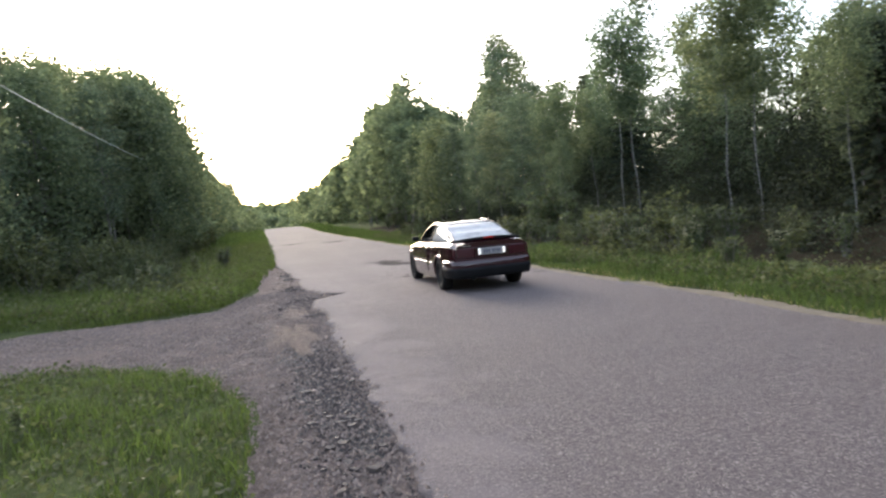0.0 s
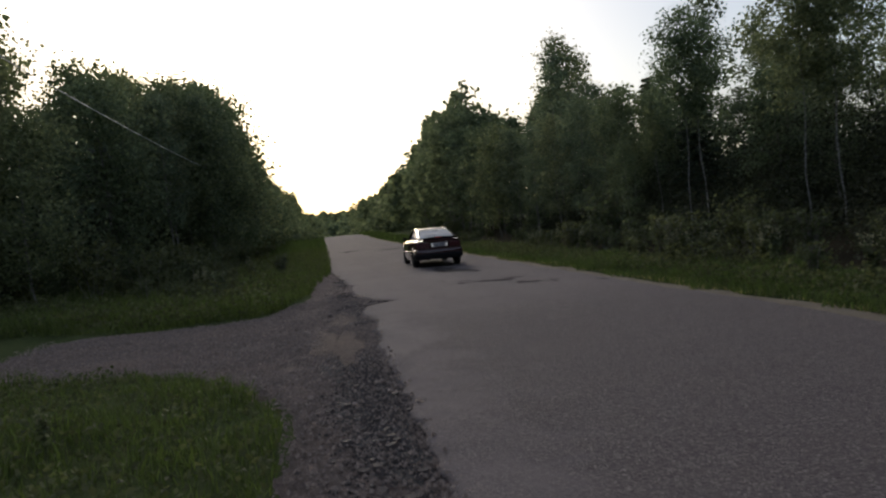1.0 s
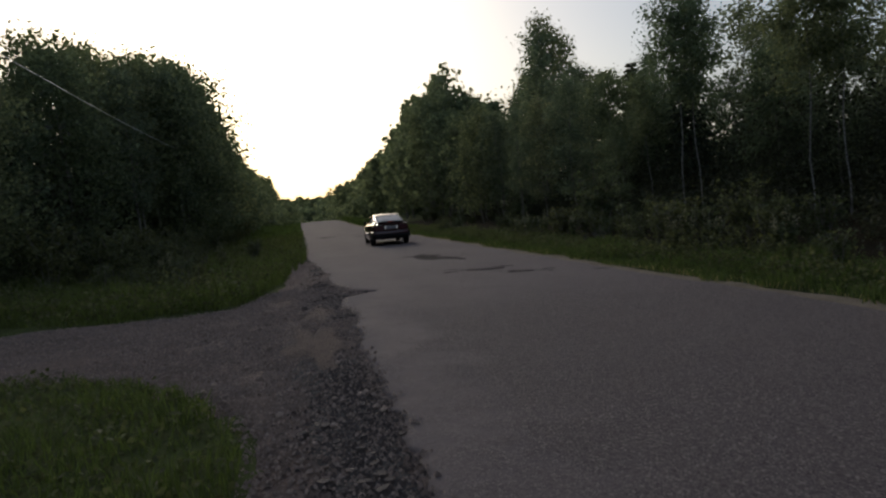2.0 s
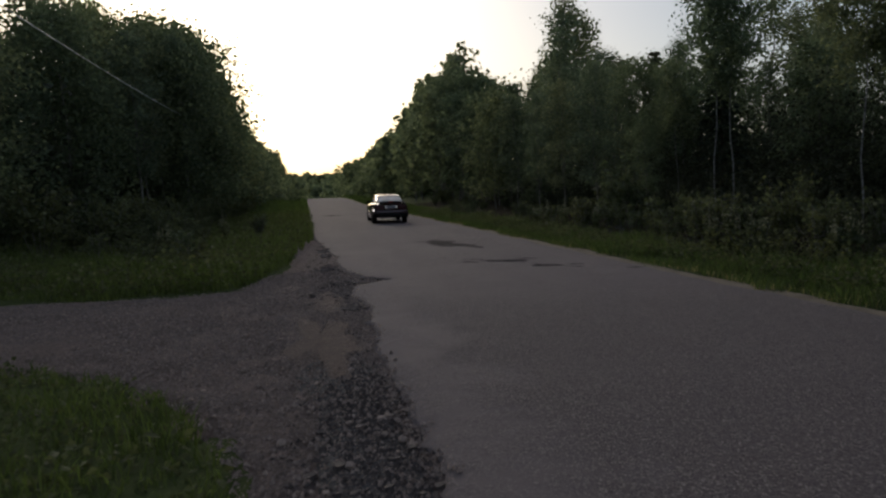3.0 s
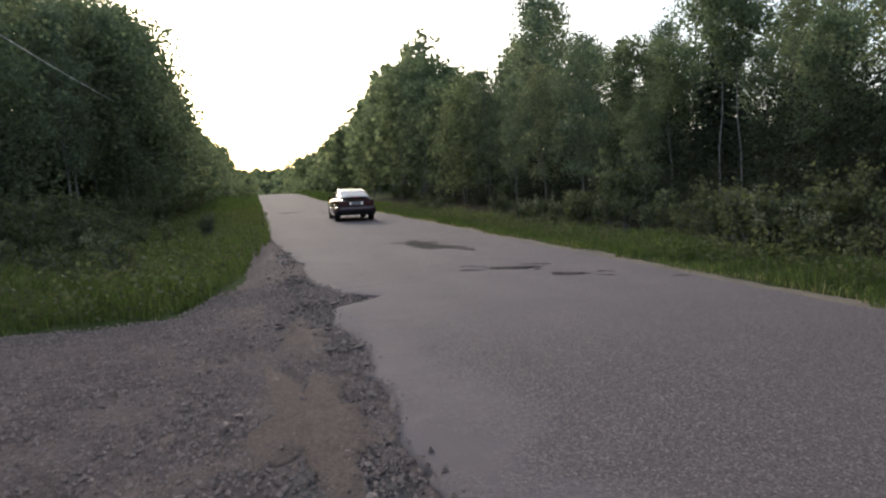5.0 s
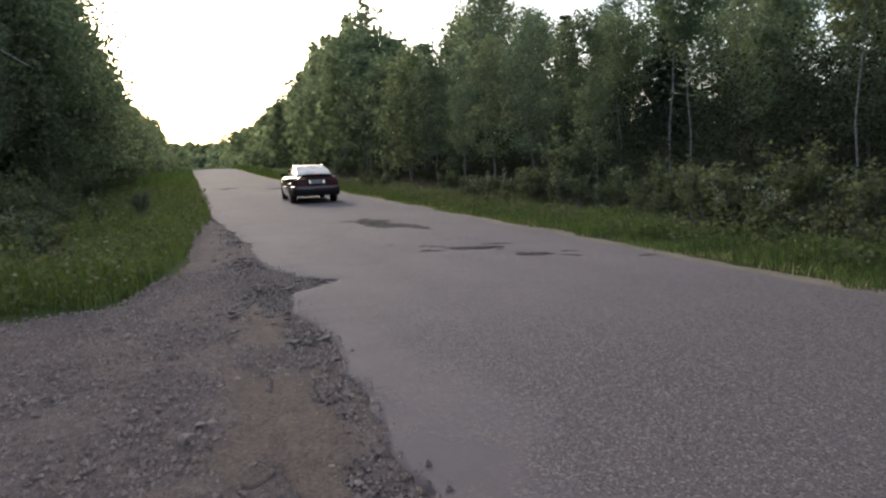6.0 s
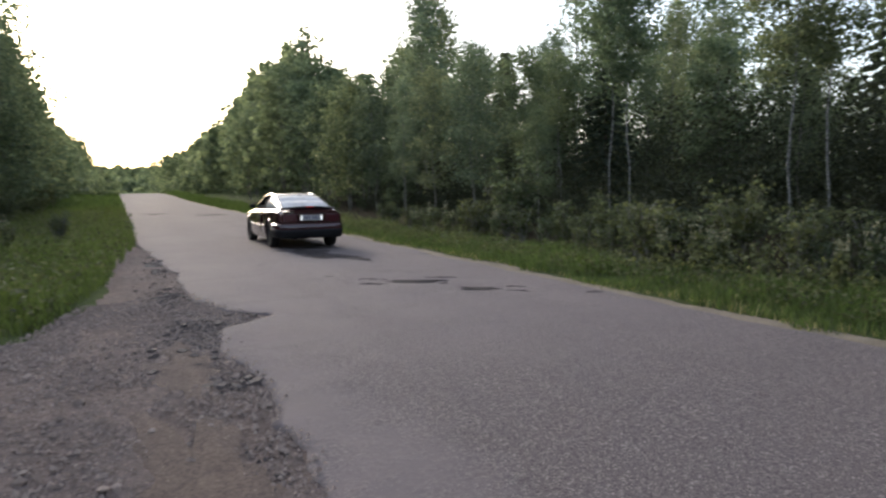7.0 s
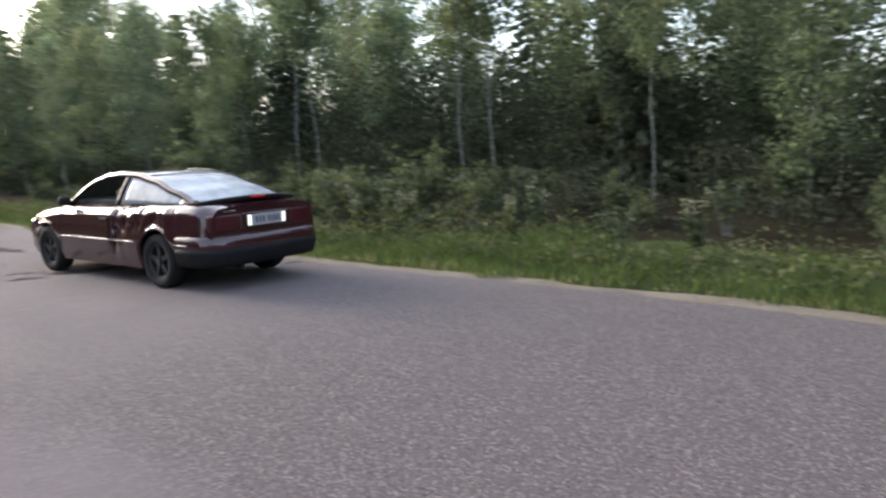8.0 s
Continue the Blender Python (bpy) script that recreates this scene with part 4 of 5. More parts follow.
def build_car():
    root = tagged(new("coupe_car"), "dark maroon two-door hatchback coupe with a dented flank, door windows down", "car")
    ys = sorted({round(-2.22 + 4.34 * k / 110, 4) for k in range(111)} | {c + s * ARCH_R * q for c in (REAR_AXLE, FRONT_AXLE) for s in (-1, 1) for q in (0.9, 0.97, 1.0, 1.001)})
    body = part("body", loft([body_section(y) for y in ys], True, True), PAINT, root, smooth=True)
    dent(body)
    body.data.polygons[len(body.data.polygons) - 2].use_smooth = False
    body.data.polygons[len(body.data.polygons) - 1].use_smooth = False
    box_part("underbody", (-0.66, 0.66, -2.1, 1.98, 0.27, 0.56), BLACK, root, bevel=0.03)
    # rear bumper: wraps round the corners, proud of the tail
    path = [(0.862, -1.70), (0.858, -1.9), (0.838, -2.05), (0.795, -2.17), (0.72, -2.245), (0.55, -2.275), (0.25, -2.287), (0.0, -2.29)]
    for name, mat, prof in (("rear_bumper", PAINT, [(0.0, 0.425), (-0.02, 0.44), (-0.024, 0.52), (-0.012, 0.585), (0.02, 0.61), (0.09, 0.615)]),
                            ("bumper_skirt", BLACK, [(0.06, 0.27), (0.016, 0.28), (-0.008, 0.33), (-0.026, 0.425), (-0.028, 0.475), (0.03, 0.485)])):
        bm, rows = bmesh.new(), []
        for x, y in path + [(-a, b) for a, b in reversed(path[:-1])]:
            d = Vector((x, y + 1.3, 0)).normalized()
            rows.append([bm.verts.new((x - d.x * o, y - d.y * o, z)) for o, z in prof])
        for a, b in zip(rows, rows[1:]):
            for k in range(len(prof) - 1):
                bm.faces.new((a[k], b[k], b[k + 1], a[k + 1]))
        bmesh.ops.recalc_face_normals(bm, faces=bm.faces)
        part(name, bm, mat, root, smooth=True)
    box_part("valance", (-0.62, 0.62, -2.2, -2.0, 0.285, 0.33), BLACK, root, bevel=0.02)
    # tail panel
    for side in (-1, 1):
        bm = box(bmesh.new(), 0.36, 0.765, -2.245, -2.17, 0.655, 0.835, 0.018)
        for v in bm.verts:
            if v.co.x > 0.6:
                v.co.y += 0.35 * (v.co.x - 0.6) ** 1.3
        part("tail_light", bm if side > 0 else mirrored(bm), REDLENS, root, "dark red tail light lens")
        box_part("reversing_light", (min(side * 0.226, side * 0.274), max(side * 0.226, side * 0.274), -2.256, -2.2, 0.695, 0.81), REVERSE, root, "lit white reversing light", 0.006)
    box_part("exhaust_tip", (-0.43, -0.37, -2.26, -1.9, 0.235, 0.285), BLACK, root, bevel=0.02)
    box_part("tail_panel", (-0.36, 0.36, -2.24, -2.17, 0.65, 0.84), PAINT, root, bevel=0.012)
    plate = box_part("licence_plate", (-0.215, 0.215, -2.252, -2.235, 0.69, 0.815), PLATE, root, "pale licence plate", 0.003)
    for x, w in ((-0.155, 0.035), (-0.105, 0.03), (-0.055, 0.035), (0.025, 0.035), (0.075, 0.03), (0.12, 0.035), (0.165, 0.025)):
        box_part("plate_bar", (x - w / 2, x + w / 2, -2.256, -2.25, 0.72, 0.785), PLATE_INK, plate, bevel=0.0)
    for x in (-0.56, -0.5, -0.45):
        box_part("badge_bar", (x - 0.02, x + 0.02, -2.232, -2.2, 0.862, 0.878), CHROME, root, bevel=0.002)
    # spoiler lip with the high brake light
    bm, rows = bmesh.new(), []
    for k in range(21):
        u = -1 + k / 10
        x, y, z = 0.72 * u, -2.02 + 0.17 * u * u, 1.0 - 0.05 * u * u
        rows.append([bm.verts.new(p) for p in ((x, y + 0.09, z - 0.035), (x, y + 0.08, z + 0.004), (x, y - 0.06, z + 0.022), (x, y - 0.09, z + 0.012), (x, y - 0.085, z - 0.02), (x, y - 0.02, z - 0.04))])
    for a, b in zip(rows, rows[1:]):
        for k in range(6):
            bm.faces.new((a[k], b[k], b[(k + 1) % 6], a[(k + 1) % 6]))
    bm.faces.new(rows[0])
    bm.faces.new(list(reversed(rows[-1])))
    bmesh.ops.recalc_face_normals(bm, faces=bm.faces)
    spoiler = part("spoiler", bm, BLACK, root, "black spoiler lip")
    box_part("brake_light", (-0.10, 0.10, -2.122, -2.1, 0.988, 1.010), BRAKE, spoiler, "red high brake light", 0.004)
    # cabin
    solid(part("roof", cabin_strip(-0.78, 0.26, 12, "top"), PAINT, root, smooth=True), 0.02)
    solid(part("windscreen", cabin_strip(0.28, 1.04, 12, "top"), GLASS, root, "windscreen", smooth=True), 0.006)
    rear = part("rear_window", cabin_strip(-1.84, -0.80, 14, "top"), SKY_GLASS, root, "sloping dusty rear window", smooth=True)
    solid(rear, 0.006)
    for side in (1, -1):
        def sided(bm):
            return bm if side > 0 else mirrored(bm)

        solid(part("roof_rail", sided(cabin_strip(-1.84, 1.04, 40, "rail")), PAINT, root, smooth=True), 0.012)
        solid(part("quarter_window", sided(cabin_strip(-1.6, -0.46, 12, "side", inset=0.004)), QUARTER, root, smooth=True), 0.005)
        solid(part("door_pillar", sided(cabin_strip(-0.46, -0.36, 2, "side")), BLACK, root, smooth=True), 0.012)
        solid(part("rear_pillar", sided(cabin_strip(-1.84, -1.6, 4, "side")), PAINT, root, smooth=True), 0.012)
        solid(part("front_pillar", sided(cabin_strip(0.82, 1.04, 4, "side")), PAINT, root, smooth=True), 0.012)
        x0, x1 = sorted((side * 0.86, side * 0.898))
        for y0, y1 in ((-0.88, -0.42), (-0.38, 0.9), (-1.93, -1.70)):
            box_part("side_trim", (x0, x1, y0, y1, 0.511, 0.527), CHROME, root, "bright rubbing strip", 0.006)
        for y in (-0.405, 0.915):
            bm = bmesh.new()
            rows = [[bm.verts.new((side * (p.x + 0.0025), yy, p.z)) for p in body_section(yy)[1:20]] for yy in (y - 0.006, y + 0.006)]
            for k in range(18):
                bm.faces.new((rows[0][k], rows[1][k], rows[1][k + 1], rows[0][k + 1]))
            solid(part("door_seam", bm, BLACK, root), 0.004)
        x2, x3 = sorted((side * 0.84, side * 0.872))
        box_part("door_handle", (x2, x3, -0.3, -0.12, 0.74, 0.775), BLACK, root, bevel=0.008)
        bm = box(bmesh.new(), 0.77, 0.93, 0.68, 0.79, 0.91, 1.02, 0.035)
        part("door_mirror", sided(bm), BLACK, root)
        box_part("headlamp_cover", tuple(sorted((side * 0.3, side * 0.56))) + (1.76, 1.95, 0.80, 0.812), BLACK, root, bevel=0.003)
    # inside
    box_part("parcel_floor", (-0.6, 0.6, -1.7, 0.9, 0.90, 0.985), CABIN, root, bevel=0.01).location.z = -0.02
    for x in (-0.36, 0.36):
        for y, h in ((-0.1, 1.1), (-0.85, 1.02)):
            seat = box_part("seat", (x - 0.22, x + 0.22, y - 0.08, y + 0.06, 0.9, h), CABIN, root, "dark cloth seat back", 0.04)
            box_part("headrest", (x - 0.11, x + 0.11, y - 0.09, y, h + 0.01, h + 0.12), CABIN, seat, bevel=0.03)
    box_part("dashboard", (-0.64, 0.64, 0.62, 0.95, 0.88, 0.965), CABIN, root, bevel=0.03)
    wheels = [build_wheel(root, x, y) for x in (-0.715, 0.715) for y in (REAR_AXLE, FRONT_AXLE)]
    # a narrow body, 1.69 m across
    for ob in root.children:
        if ob not in wheels:
            for piece in [ob] + list(ob.children):
                for v in piece.data.vertices:
                    v.co.x *= 0.955
    return root, wheels


car, wheels = build_car()


# ---- loose ground details ----
def lump(seed, sx, sy, sz, cuts=1):
    """An angular stone: a rough icosphere, flattened below."""
    bm = bmesh.new()
    bmesh.ops.create_icosphere(bm, subdivisions=cuts, radius=1.0)
    rng = random.Random(seed)
    for v in bm.verts:
        k = 1 + rng.uniform(-0.28, 0.22)
        v.co = Vector((v.co.x * sx * k, v.co.y * sy * k, max(-0.25, v.co.z) * sz * k))
    me = bpy.data.meshes.new("stone")
    bm.to_mesh(me)
    bm.free()
    return me


def slab(seed, w, d, h):
    """A broken piece of asphalt: a many-cornered plate."""
    rng = random.Random(seed)
    n = rng.randint(5, 7)
    ring = [(w * math.cos(6.283 * k / n) * rng.uniform(0.7, 1.2), d * math.sin(6.283 * k / n) * rng.uniform(0.7, 1.2)) for k in range(n)]
    verts = [(x, y, -0.02) for x, y in ring] + [(x * 0.9, y * 0.9, h * rng.uniform(0.7, 1.2)) for x, y in ring]
    faces = [tuple(range(n, 2 * n))] + [(k, (k + 1) % n, n + (k + 1) % n, n + k) for k in range(n)]
    me = bpy.data.meshes.new("slab")
    me.from_pydata(verts, [], faces)
    return me


def irregular_sheet(name, cx, cy, rx, ry, z, seed, material, label, turn=0.0, parent=None, ragged=0.3):
    """A low mound with a ragged outline."""
    verts, faces, n, rings = [(0, 0, 0.012)], [], 40, 6
    for r in range(1, rings + 1):
        for k in range(n):
            a = 2 * math.pi * k / n
            g = 1 + ragged * noise.noise(Vector((math.cos(a) * 1.6, math.sin(a) * 1.6, seed))) + ragged * 0.6 * noise.noise(Vector((math.cos(a) * 5, math.sin(a) * 5, seed + 3)))
            f = r / rings
            x, y = rx * f * g * math.cos(a), ry * f * g * math.sin(a)
            verts.append((x, y, 0.014 * (1 - f ** 3) - 0.012 * (r == rings) + 0.012 * noise.noise(Vector((x * 6, y * 6, seed)))))
    for k in range(n):
        faces.append((0, 1 + k, 1 + (k + 1) % n))
    for r in range(rings - 1):
        for k in range(n):
            a, b = 1 + r * n + k, 1 + r * n + (k + 1) % n
            faces.append((a, a + n, b + n, b))
    ob = mesh_part(name, verts, faces, material, parent, label, smooth=True)
    ob.matrix_world = pose(cx, cy, z, 0, 0, turn)
    return ob


def rubble_material():
    n = Nodes("asphalt_rubble")
    co = n.coords()
    mid, fine = n.noise(5.0, 6.0, 0.7, co), n.noise(45.0, 5.0, 0.75, co)
    col = n.ramp(mid, [(0.3, (0.050, 0.043, 0.042)), (0.6, (0.114, 0.098, 0.092)), (0.8, (0.204, 0.168, 0.150))])
    col = n.mix(0.4, col, n.ramp(fine, [(0.35, (0.024, 0.023, 0.022)), (0.75, (0.204, 0.180, 0.168))]))
    n.bump(n.math("ADD", mid, fine), 1.0, 0.05)
    return n.done(col, 0.95)


MATS["rubble"] = rubble_material()


def hole_material():
    n = Nodes("pothole_bottom")
    co = n.coords()
    mid, fine = n.noise(9.0, 6.0, 0.75, co), n.noise(50.0, 5.0, 0.75, co)
    col = n.ramp(mid, [(0.4, (0.026, 0.022, 0.022)), (0.6, (0.085, 0.071, 0.07))])
    col = n.mix(0.3, col, n.ramp(fine, [(0.35, (0.02, 0.018, 0.018)), (0.7, (0.13, 0.11, 0.105))]))
    n.bump(n.math("ADD", mid, fine), 1.0, 0.05)
    return n.done(col, 0.95, Specular_IOR_Level=0.15)


MATS["hole"] = hole_material()
for cx, cy, rx, ry, turn, seed in ((1.1, 5.6, 0.32, 2.0, 4, 1), (0.95, 7.9, 0.42, 0.7, 0, 2), (1.55, 13.9, 0.55, 0.5, 0, 3), (1.1, 16.2, 0.28, 0.9, 0, 4), (1.2, 20.5, 0.22, 2.2, 0, 9), (1.3, 12.9, 0.5, 0.4, 0, 10)):
    tagged(irregular_sheet("rubble_patch", cx, cy, rx, ry, -0.047, seed, MATS["rubble"], "dark crumbled asphalt at the broken road edge", turn), category="rubble", kind="structure")
for cx, cy, rx, ry, turn, seed in ((4.15, 15.95, 0.36, 0.16, -38, 5), (4.6, 15.5, 0.46, 0.15, -30, 12), (4.95, 14.95, 0.3, 0.12, 10, 13), (5.25, 14.35, 0.45, 0.15, -50, 6), (4.3, 21.2, 0.4, 0.7, 24, 7),
                                   (4.6, 20.0, 0.4, 0.7, 28, 14), (4.95, 19.0, 0.2, 0.4, 20, 15), (2.35, 47.2, 0.8, 0.8, 20, 8), (4.4, 43.3, 1.2, 0.55, -20, 16), (3.75, 16.6, 0.22, 0.07, -20, 11), (4.05, 15.45, 0.25, 0.08, -35, 31), (5.05, 15.75, 0.34, 0.07, -25, 32), (5.55, 14.0, 0.3, 0.08, -40, 33), (5.9, 14.3, 0.16, 0.06, -30, 34), (6.55, 13.4, 0.22, 0.1, -10, 35)):
    tagged(irregular_sheet("pothole", cx, cy, rx, ry, rise(4.5, cy) + crown(cx) - 0.013, seed, MATS["hole"], "shallow dark pothole in the asphalt", turn, ragged=1.1), category="pothole", kind="structure")


def red_dirt_material():
    n = Nodes("reddish_dirt")
    co = n.coords()
    mid, fine = n.noise(3.5, 6.0, 0.7, co), n.noise(38.0, 5.0, 0.8, co)
    col = n.ramp(mid, [(0.35, (0.13, 0.101, 0.09)), (0.65, (0.2, 0.15, 0.128))])
    col = n.mix(0.4, col, n.ramp(fine, [(0.38, (0.04, 0.031, 0.028)), (0.66, (0.36, 0.28, 0.23))]))
    n.bump(fine, 1.0, 0.04)
    return n.done(col, 0.95, Specular_IOR_Level=0.1)


MATS["red_dirt"] = red_dirt_material()
for cx, cy, rx, ry, turn, seed in ((0.88, 9.5, 0.4, 1.2, 4, 21), (1.02, 11.9, 0.28, 0.7, 6, 23)):
    tagged(irregular_sheet("dirt_patch", cx, cy, rx, ry, -0.028, seed, MATS["red_dirt"], "reddish sandy dirt beside the asphalt", turn, ragged=0.9), category="dirt", kind="structure")


def loose_pieces():
    rng = random.Random(5)
    slabs = [slab(k, rng.uniform(0.05, 0.09), rng.uniform(0.04, 0.07), rng.uniform(0.018, 0.035)) for k in range(8)]
    stones = [lump(k + 50, rng.uniform(0.8, 1.2), rng.uniform(0.7, 1.1), rng.uniform(0.6, 0.9)) for k in range(8)]
    for me in slabs:
        me.materials.append(MATS["chunk"])
    for me in stones:
        me.materials.append(MATS["stone"])

    def drop(name, me, x, y, z, size, label, category, group, tilt=12):
        ob = tagged(new(name, me), label, category, group)
        ob.matrix_world = pose(x, y, z, rng.uniform(-tilt, tilt), rng.uniform(-tilt, tilt), rng.uniform(0, 360)) @ Matrix.Scale(size, 4)

    chunk = "dark broken piece of asphalt lying loose at the road edge"
    for k in range(190):
        y = rng.uniform(3.0, 8.9)
        x = 1.18 + 0.18 * rng.gauss(0, 1) + 0.05 * (y - 6)
        if 0.45 < x < 1.5:
            drop("asphalt_chunk", rng.choice(slabs), x, y, -0.045 + 0.014 * rng.random(), (0.25 + 0.6 * rng.random() ** 1.8) * (1.0 if y < 6.6 else 0.6), chunk, "rubble", "asphalt rubble")
    for cx, cy, sx, sy, n in ((1.45, 11.25, 0.17, 0.1, 22), (1.6, 13.9, 0.28, 0.3, 34), (1.15, 16.2, 0.15, 0.5, 18), (1.1, 12.6, 0.3, 0.4, 20), (1.25, 20, 0.12, 1.4, 14)):
        for k in range(n):
            drop("asphalt_chunk", rng.choice(slabs), cx + sx * rng.gauss(0, 1), cy + sy * rng.gauss(0, 1), -0.03 if cx < 3 else crown(cx) - 0.008, 0.3 + 0.7 * rng.random() ** 1.5, chunk, "rubble", "asphalt rubble")
    pebble = "grey-brown stone lying on the gravel"
    for x, y, s in ((0.24, 11.26, 0.06), (0.33, 9.4, 0.055), (0.42, 9.6, 0.035), (-0.6, 10.3, 0.035), (-1.2, 9.7, 0.04), (-0.2, 12.3, 0.04), (0.7, 10.4, 0.03), (-0.75, 11.6, 0.035)):
        drop("stone", rng.choice(stones), x, y, -0.02, s, pebble, "stone", "stones on the gravel")
    count = 0
    while count < 260:
        x, y = 1.4 - 6.5 * rng.random() ** 1.5, rng.uniform(5, 15.5)
        if not in_near(x, y) and not in_far(x, y):
            drop("stone", rng.choice(stones), x, y, -0.025, 0.012 + 0.026 * rng.random() ** 2, pebble, "stone", "stones on the gravel")
            count += 1
    # fine grit, too small to tell apart
    nrng = random.Random(6)
    heap = verts, faces = [], []

    def grit(x, y, z, s):
        verts, faces = heap
        o = len(verts)
        a = nrng.uniform(0, 6.28)
        for k in range(3):
            verts.append((x + s * math.cos(a + 2.1 * k) * nrng.uniform(0.7, 1.2), y + s * math.sin(a + 2.1 * k) * nrng.uniform(0.7, 1.2), z - 0.3 * s))
        verts.append((x, y, z + s * nrng.uniform(0.5, 0.9)))
        faces.extend([(o, o + 1, o + 3), (o + 1, o + 2, o + 3), (o + 2, o, o + 3)])

    done = 0
    while done < 42000:
        x, y = 1.9 - 7 * nrng.random() ** 1.4, -1 + 17 * nrng.random()
        if ((x - 0.88) / 0.4) ** 2 + ((y - 9.5) / 1.2) ** 2 < 1 and nrng.random() < 0.4:
            continue
        if not in_near(x, y) and not in_far(x, y) and x < left_edge(y) + 0.12 * nrng.random() ** 4:
            grit(x, y, (-0.028 if x < left_edge(y) else 0.004), 0.005 + 0.024 * nrng.random() ** 2.4)
            done += 1
    heap = crumbs, crumb_faces = [], []
    for cx, cy, sx, sy, n in ((1.13, 6.0, 0.19, 1.5, 2600), (1.5, 13.8, 0.3, 0.4, 700), (1.15, 16.3, 0.16, 0.8, 500), (1.4, 11.3, 0.16, 0.14, 160), (1.0, 12.8, 0.35, 0.4, 500), (1.2, 20.5, 0.12, 1.8, 400)):
        for k in range(n):
            x, y = cx + sx * nrng.gauss(0, 1), cy + sy * nrng.gauss(0, 1)
            if x < left_edge(y) + 0.03:
                grit(x, y, -0.03, 0.008 + 0.022 * nrng.random() ** 2)
    tagged(mesh_part("asphalt_crumbs", crumbs, crumb_faces, MATS["chunk"]), "dark crumbs of broken asphalt along the road edge", "rubble", kind="stuff")
    tagged(mesh_part("grit", verts, faces, MATS["stone"]), "fine stones and grit scattered over the gravel", "gravel", kind="stuff")


loose_pieces()


# ---- verge details ----
def flower_material():
    n = Nodes("pale_blossom")
    g = n.add("ShaderNodeNewGeometry").outputs["Random Per Island"]
    return n.done(n.ramp(g, [(0.0, (0.17, 0.17, 0.09)), (1.0, (0.33, 0.3, 0.17))]), 0.7)


MATS["flower"] = flower_material()


def flowering_weed(seed, height):
    rng = random.Random(seed)
    verts, faces, lv, lf, fv, ff = [], [], [], [], [], []
    for k in range(3):
        e = Vector((rng.uniform(-0.15, 0.15), rng.uniform(-0.15, 0.15), height * rng.uniform(0.75, 1.05)))
        tube(verts, faces, [Vector((e.x * 0.2, e.y * 0.2, -0.08)), e * 0.5, e], [0.008, 0.006, 0.003], 4)
        for s in range(34):
            g = rng.uniform(0.1, 0.8)
            leaf_faces(lv, lf, e * g, Vector((rng.uniform(-1, 1), rng.uniform(-1, 1), rng.uniform(-0.4, 0.5))), 0.11 * rng.uniform(0.7, 1.2), rng)
        for s in range(40):
            g = rng.uniform(0.78, 1.06)
            leaf_faces(fv, ff, e * g + Vector((rng.gauss(0, 0.03), rng.gauss(0, 0.03), 0)), Vector((rng.uniform(-1, 1), rng.uniform(-1, 1), rng.uniform(-0.3, 0.8))), 0.035 * rng.uniform(0.7, 1.3), rng)
    root = new("flowering_weed")
    mesh_part("stem", verts, faces, MATS["leaf_shrub"], root)
    mesh_part("foliage", lv, lf, MATS["leaf_shrub"], root)
    mesh_part("blossom", fv, ff, MATS["flower"], root, "pale blossom")
    return tagged(root, "tall weed with pale blossom in the verge", "weed", "flowering weeds")


FLOWERS = [flowering_weed(61, 0.95), flowering_weed(62, 0.75)]
FLOWERS[0].matrix_world = pose(9.0, 10.9, -0.08)
FLOWERS[1].matrix_world = pose(9.1, 8.7, -0.08)
frng = random.Random(63)
for k in range(10):
    copy_thing(FLOWERS[k % 2], pose(8.9 + frng.uniform(-0.5, 0.9), 10 + 16 * frng.random(), -0.08, 0, 0, frng.uniform(0, 360)))
for k in range(3):
    copy_thing(FLOWERS[k % 2], pose(-1.6 + frng.uniform(-1.8, 0.9), 16.5 + 8 * frng.random(), 0, 0, 0, frng.uniform(0, 360)))

for x, y, s in ((-2.35, 5.7, 0.5), (-2.15, 5.1, 0.55), (-1.7, 5.9, 0.4), (-2.7, 6.2, 0.5)):
    copy_thing(FLOWERS[int(s * 20) % 2], pose(x, y, -0.03, 0, 0, frng.uniform(0, 360))).scale = (s, s, s)


def dead_branch():
    verts, faces = [], []
    rng = random.Random(64)
    main = [Vector((0, 0, 0)), Vector((-0.1, 0.35, 0.45)), Vector((-0.25, 0.6, 0.8)), Vector((-0.3, 0.9, 1.0))]
    tube(verts, faces, main, [0.022, 0.018, 0.013, 0.006], 6)
    for p, e in ((main[1], Vector((0.25, 0.4, 0.8))), (main[2], Vector((0.0, 0.5, 1.15))), (main[2], Vector((-0.5, 0.9, 0.75))), (main[1], Vector((-0.4, 0.2, 0.7)))):
        tube(verts, faces, [p, p.lerp(e, 0.5) + Vector((0.03, 0, 0.03)), e], [0.012, 0.008, 0.003], 5)
    ob = mesh_part("dead_branch", verts, faces, MATS["bark_birch"], smooth=True)
    ob.matrix_world = pose(10.0, 15.2, -0.05)
    return tagged(ob, "bare pale dead branch standing in the verge", "branch")


dead_branch()


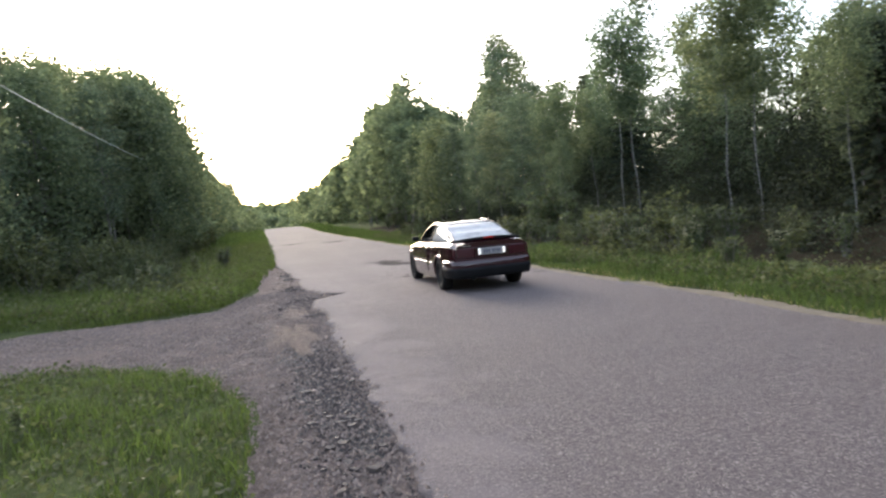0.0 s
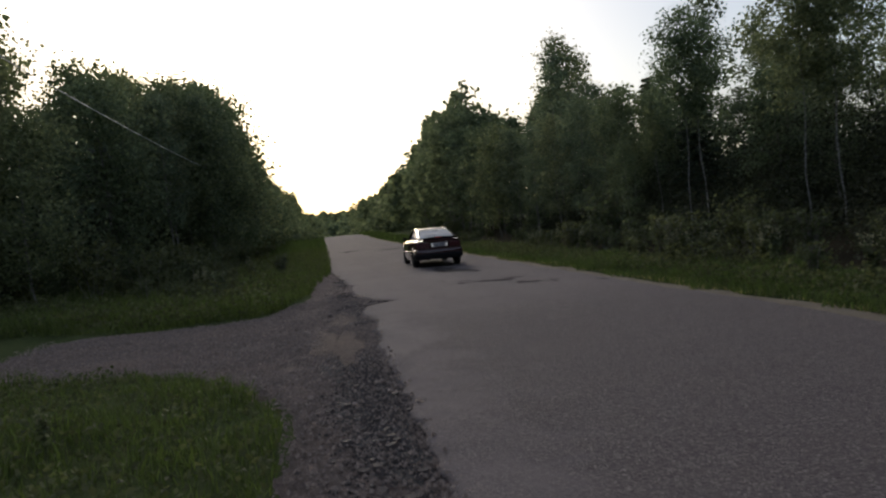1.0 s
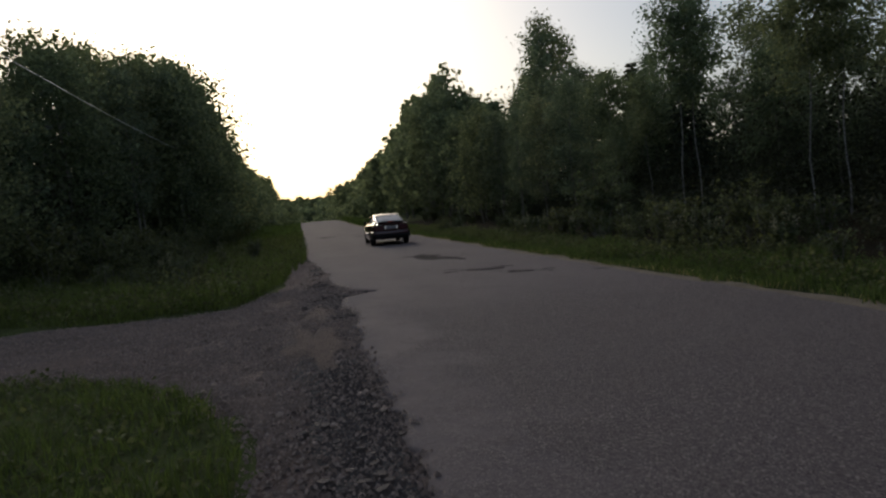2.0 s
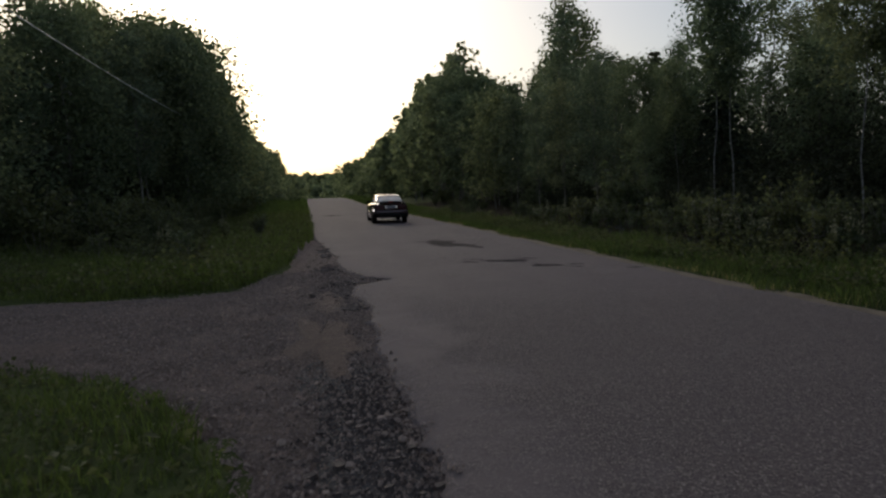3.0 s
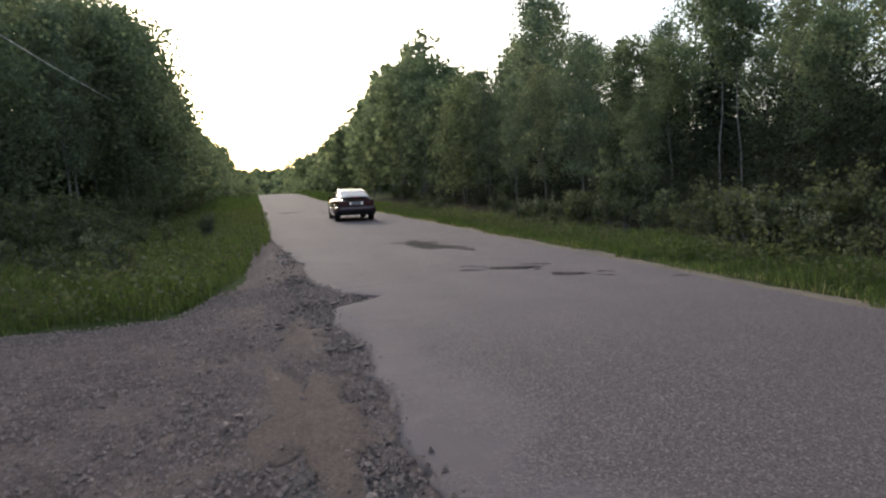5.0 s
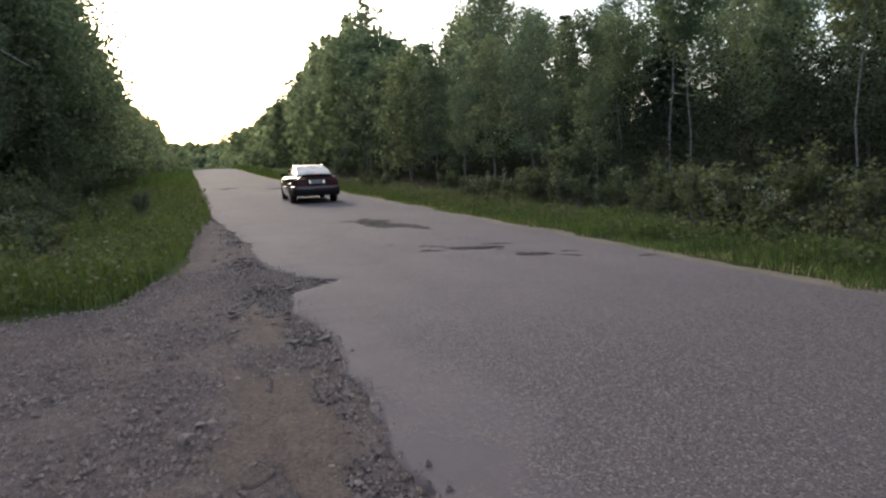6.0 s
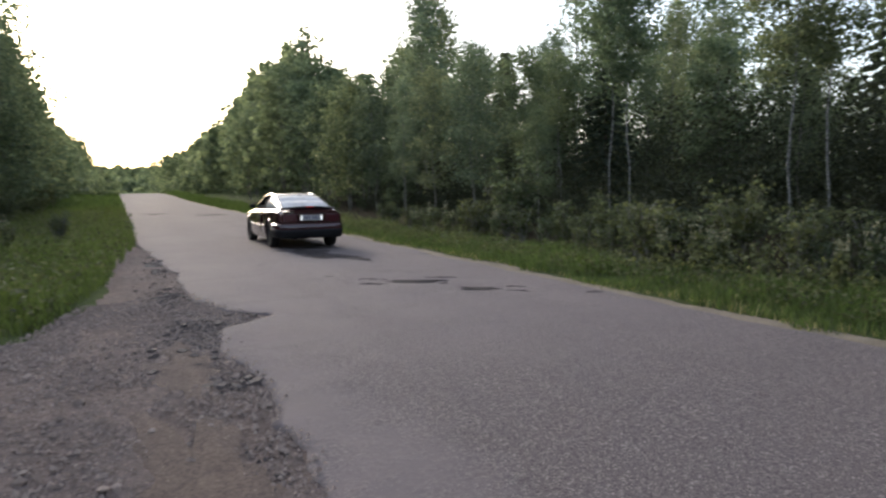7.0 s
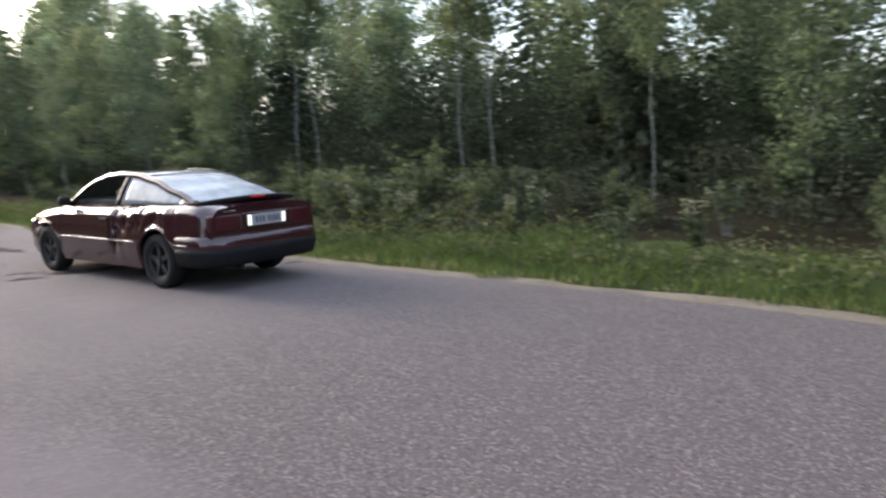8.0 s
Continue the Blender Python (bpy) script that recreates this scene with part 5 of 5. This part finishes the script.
def overhead_wire():
    """A slack cable that passes before the woods, along the road."""
    pts = [Vector((-4.8, y, 5.5 + 0.0008 * (y - 25) ** 2)) for y in range(-30, 66, 4)]
    verts, faces = [], []
    tube(verts, faces, pts, [0.012] * len(pts), 5)
    ob = mesh_part("overhead_cable", verts, faces, plain("cable_sheath", (0.46, 0.46, 0.45), 0.5), smooth=True)
    return tagged(ob, "slack grey overhead cable before the woods", "cable")


overhead_wire()


# ---- what moves ----
DRIVE = [          # seconds, x, y of the car's middle, heading
    (0.0, 4.735, 13.25, -1.0), (0.25, 4.72, 16.6, -0.6), (0.5, 4.69, 19.45, -0.4), (0.75, 4.65, 21.75, -0.5), (1.0, 4.62, 24.1, -0.5), (1.25, 4.61, 26.3, -0.4),
    (1.5, 4.61, 28.3, -0.4), (2.0, 4.61, 31.3, -0.6), (2.5, 4.61, 33.6, -0.8), (3.0, 4.61, 34.9, -0.8), (3.5, 4.66, 35.5, -0.6), (4.0, 4.65, 35.5, -0.6),
    (4.5, 4.62, 35.2, -0.8), (5.0, 4.63, 34.6, -1.1), (5.5, 4.64, 33.5, -1.3), (6.0, 4.63, 30.9, -1.2), (6.5, 4.63, 27.6, -0.6), (7.0, 4.68, 23.7, 0.3),
    (7.25, 4.77, 21.5, 0.8), (7.5, 4.90, 19.3, 1.4), (7.8, 5.15, 16.4, 2.0), (8.0, 5.355, 14.55, 2.4)]


def drive_at(t):
    for a, b in zip(DRIVE, DRIVE[1:]):
        if t <= b[0]:
            f = (t - a[0]) / (b[0] - a[0])
            return [u + (v - u) * f for u, v in zip(a[1:], b[1:])]
    return list(DRIVE[-1][1:])


def motions():
    walk(car, [(t, pose(x, y, crown(x), 0, 1.3, head)) for t, x, y, head in DRIVE])
    for wheel in wheels:
        x, y, z = wheel.location
        rows, angle, last = [], 0.0, drive_at(0)[1]
        for k in range(0, 241):
            t = k / 30
            here = drive_at(t)[1]
            step = math.degrees((here - last) / WHEEL_R)
            last = here
            angle -= max(-80.0, min(80.0, step))
            rows.append((t, pose(x, y, z, angle, 0, 0)))
        walk(wheel, rows)


motions()
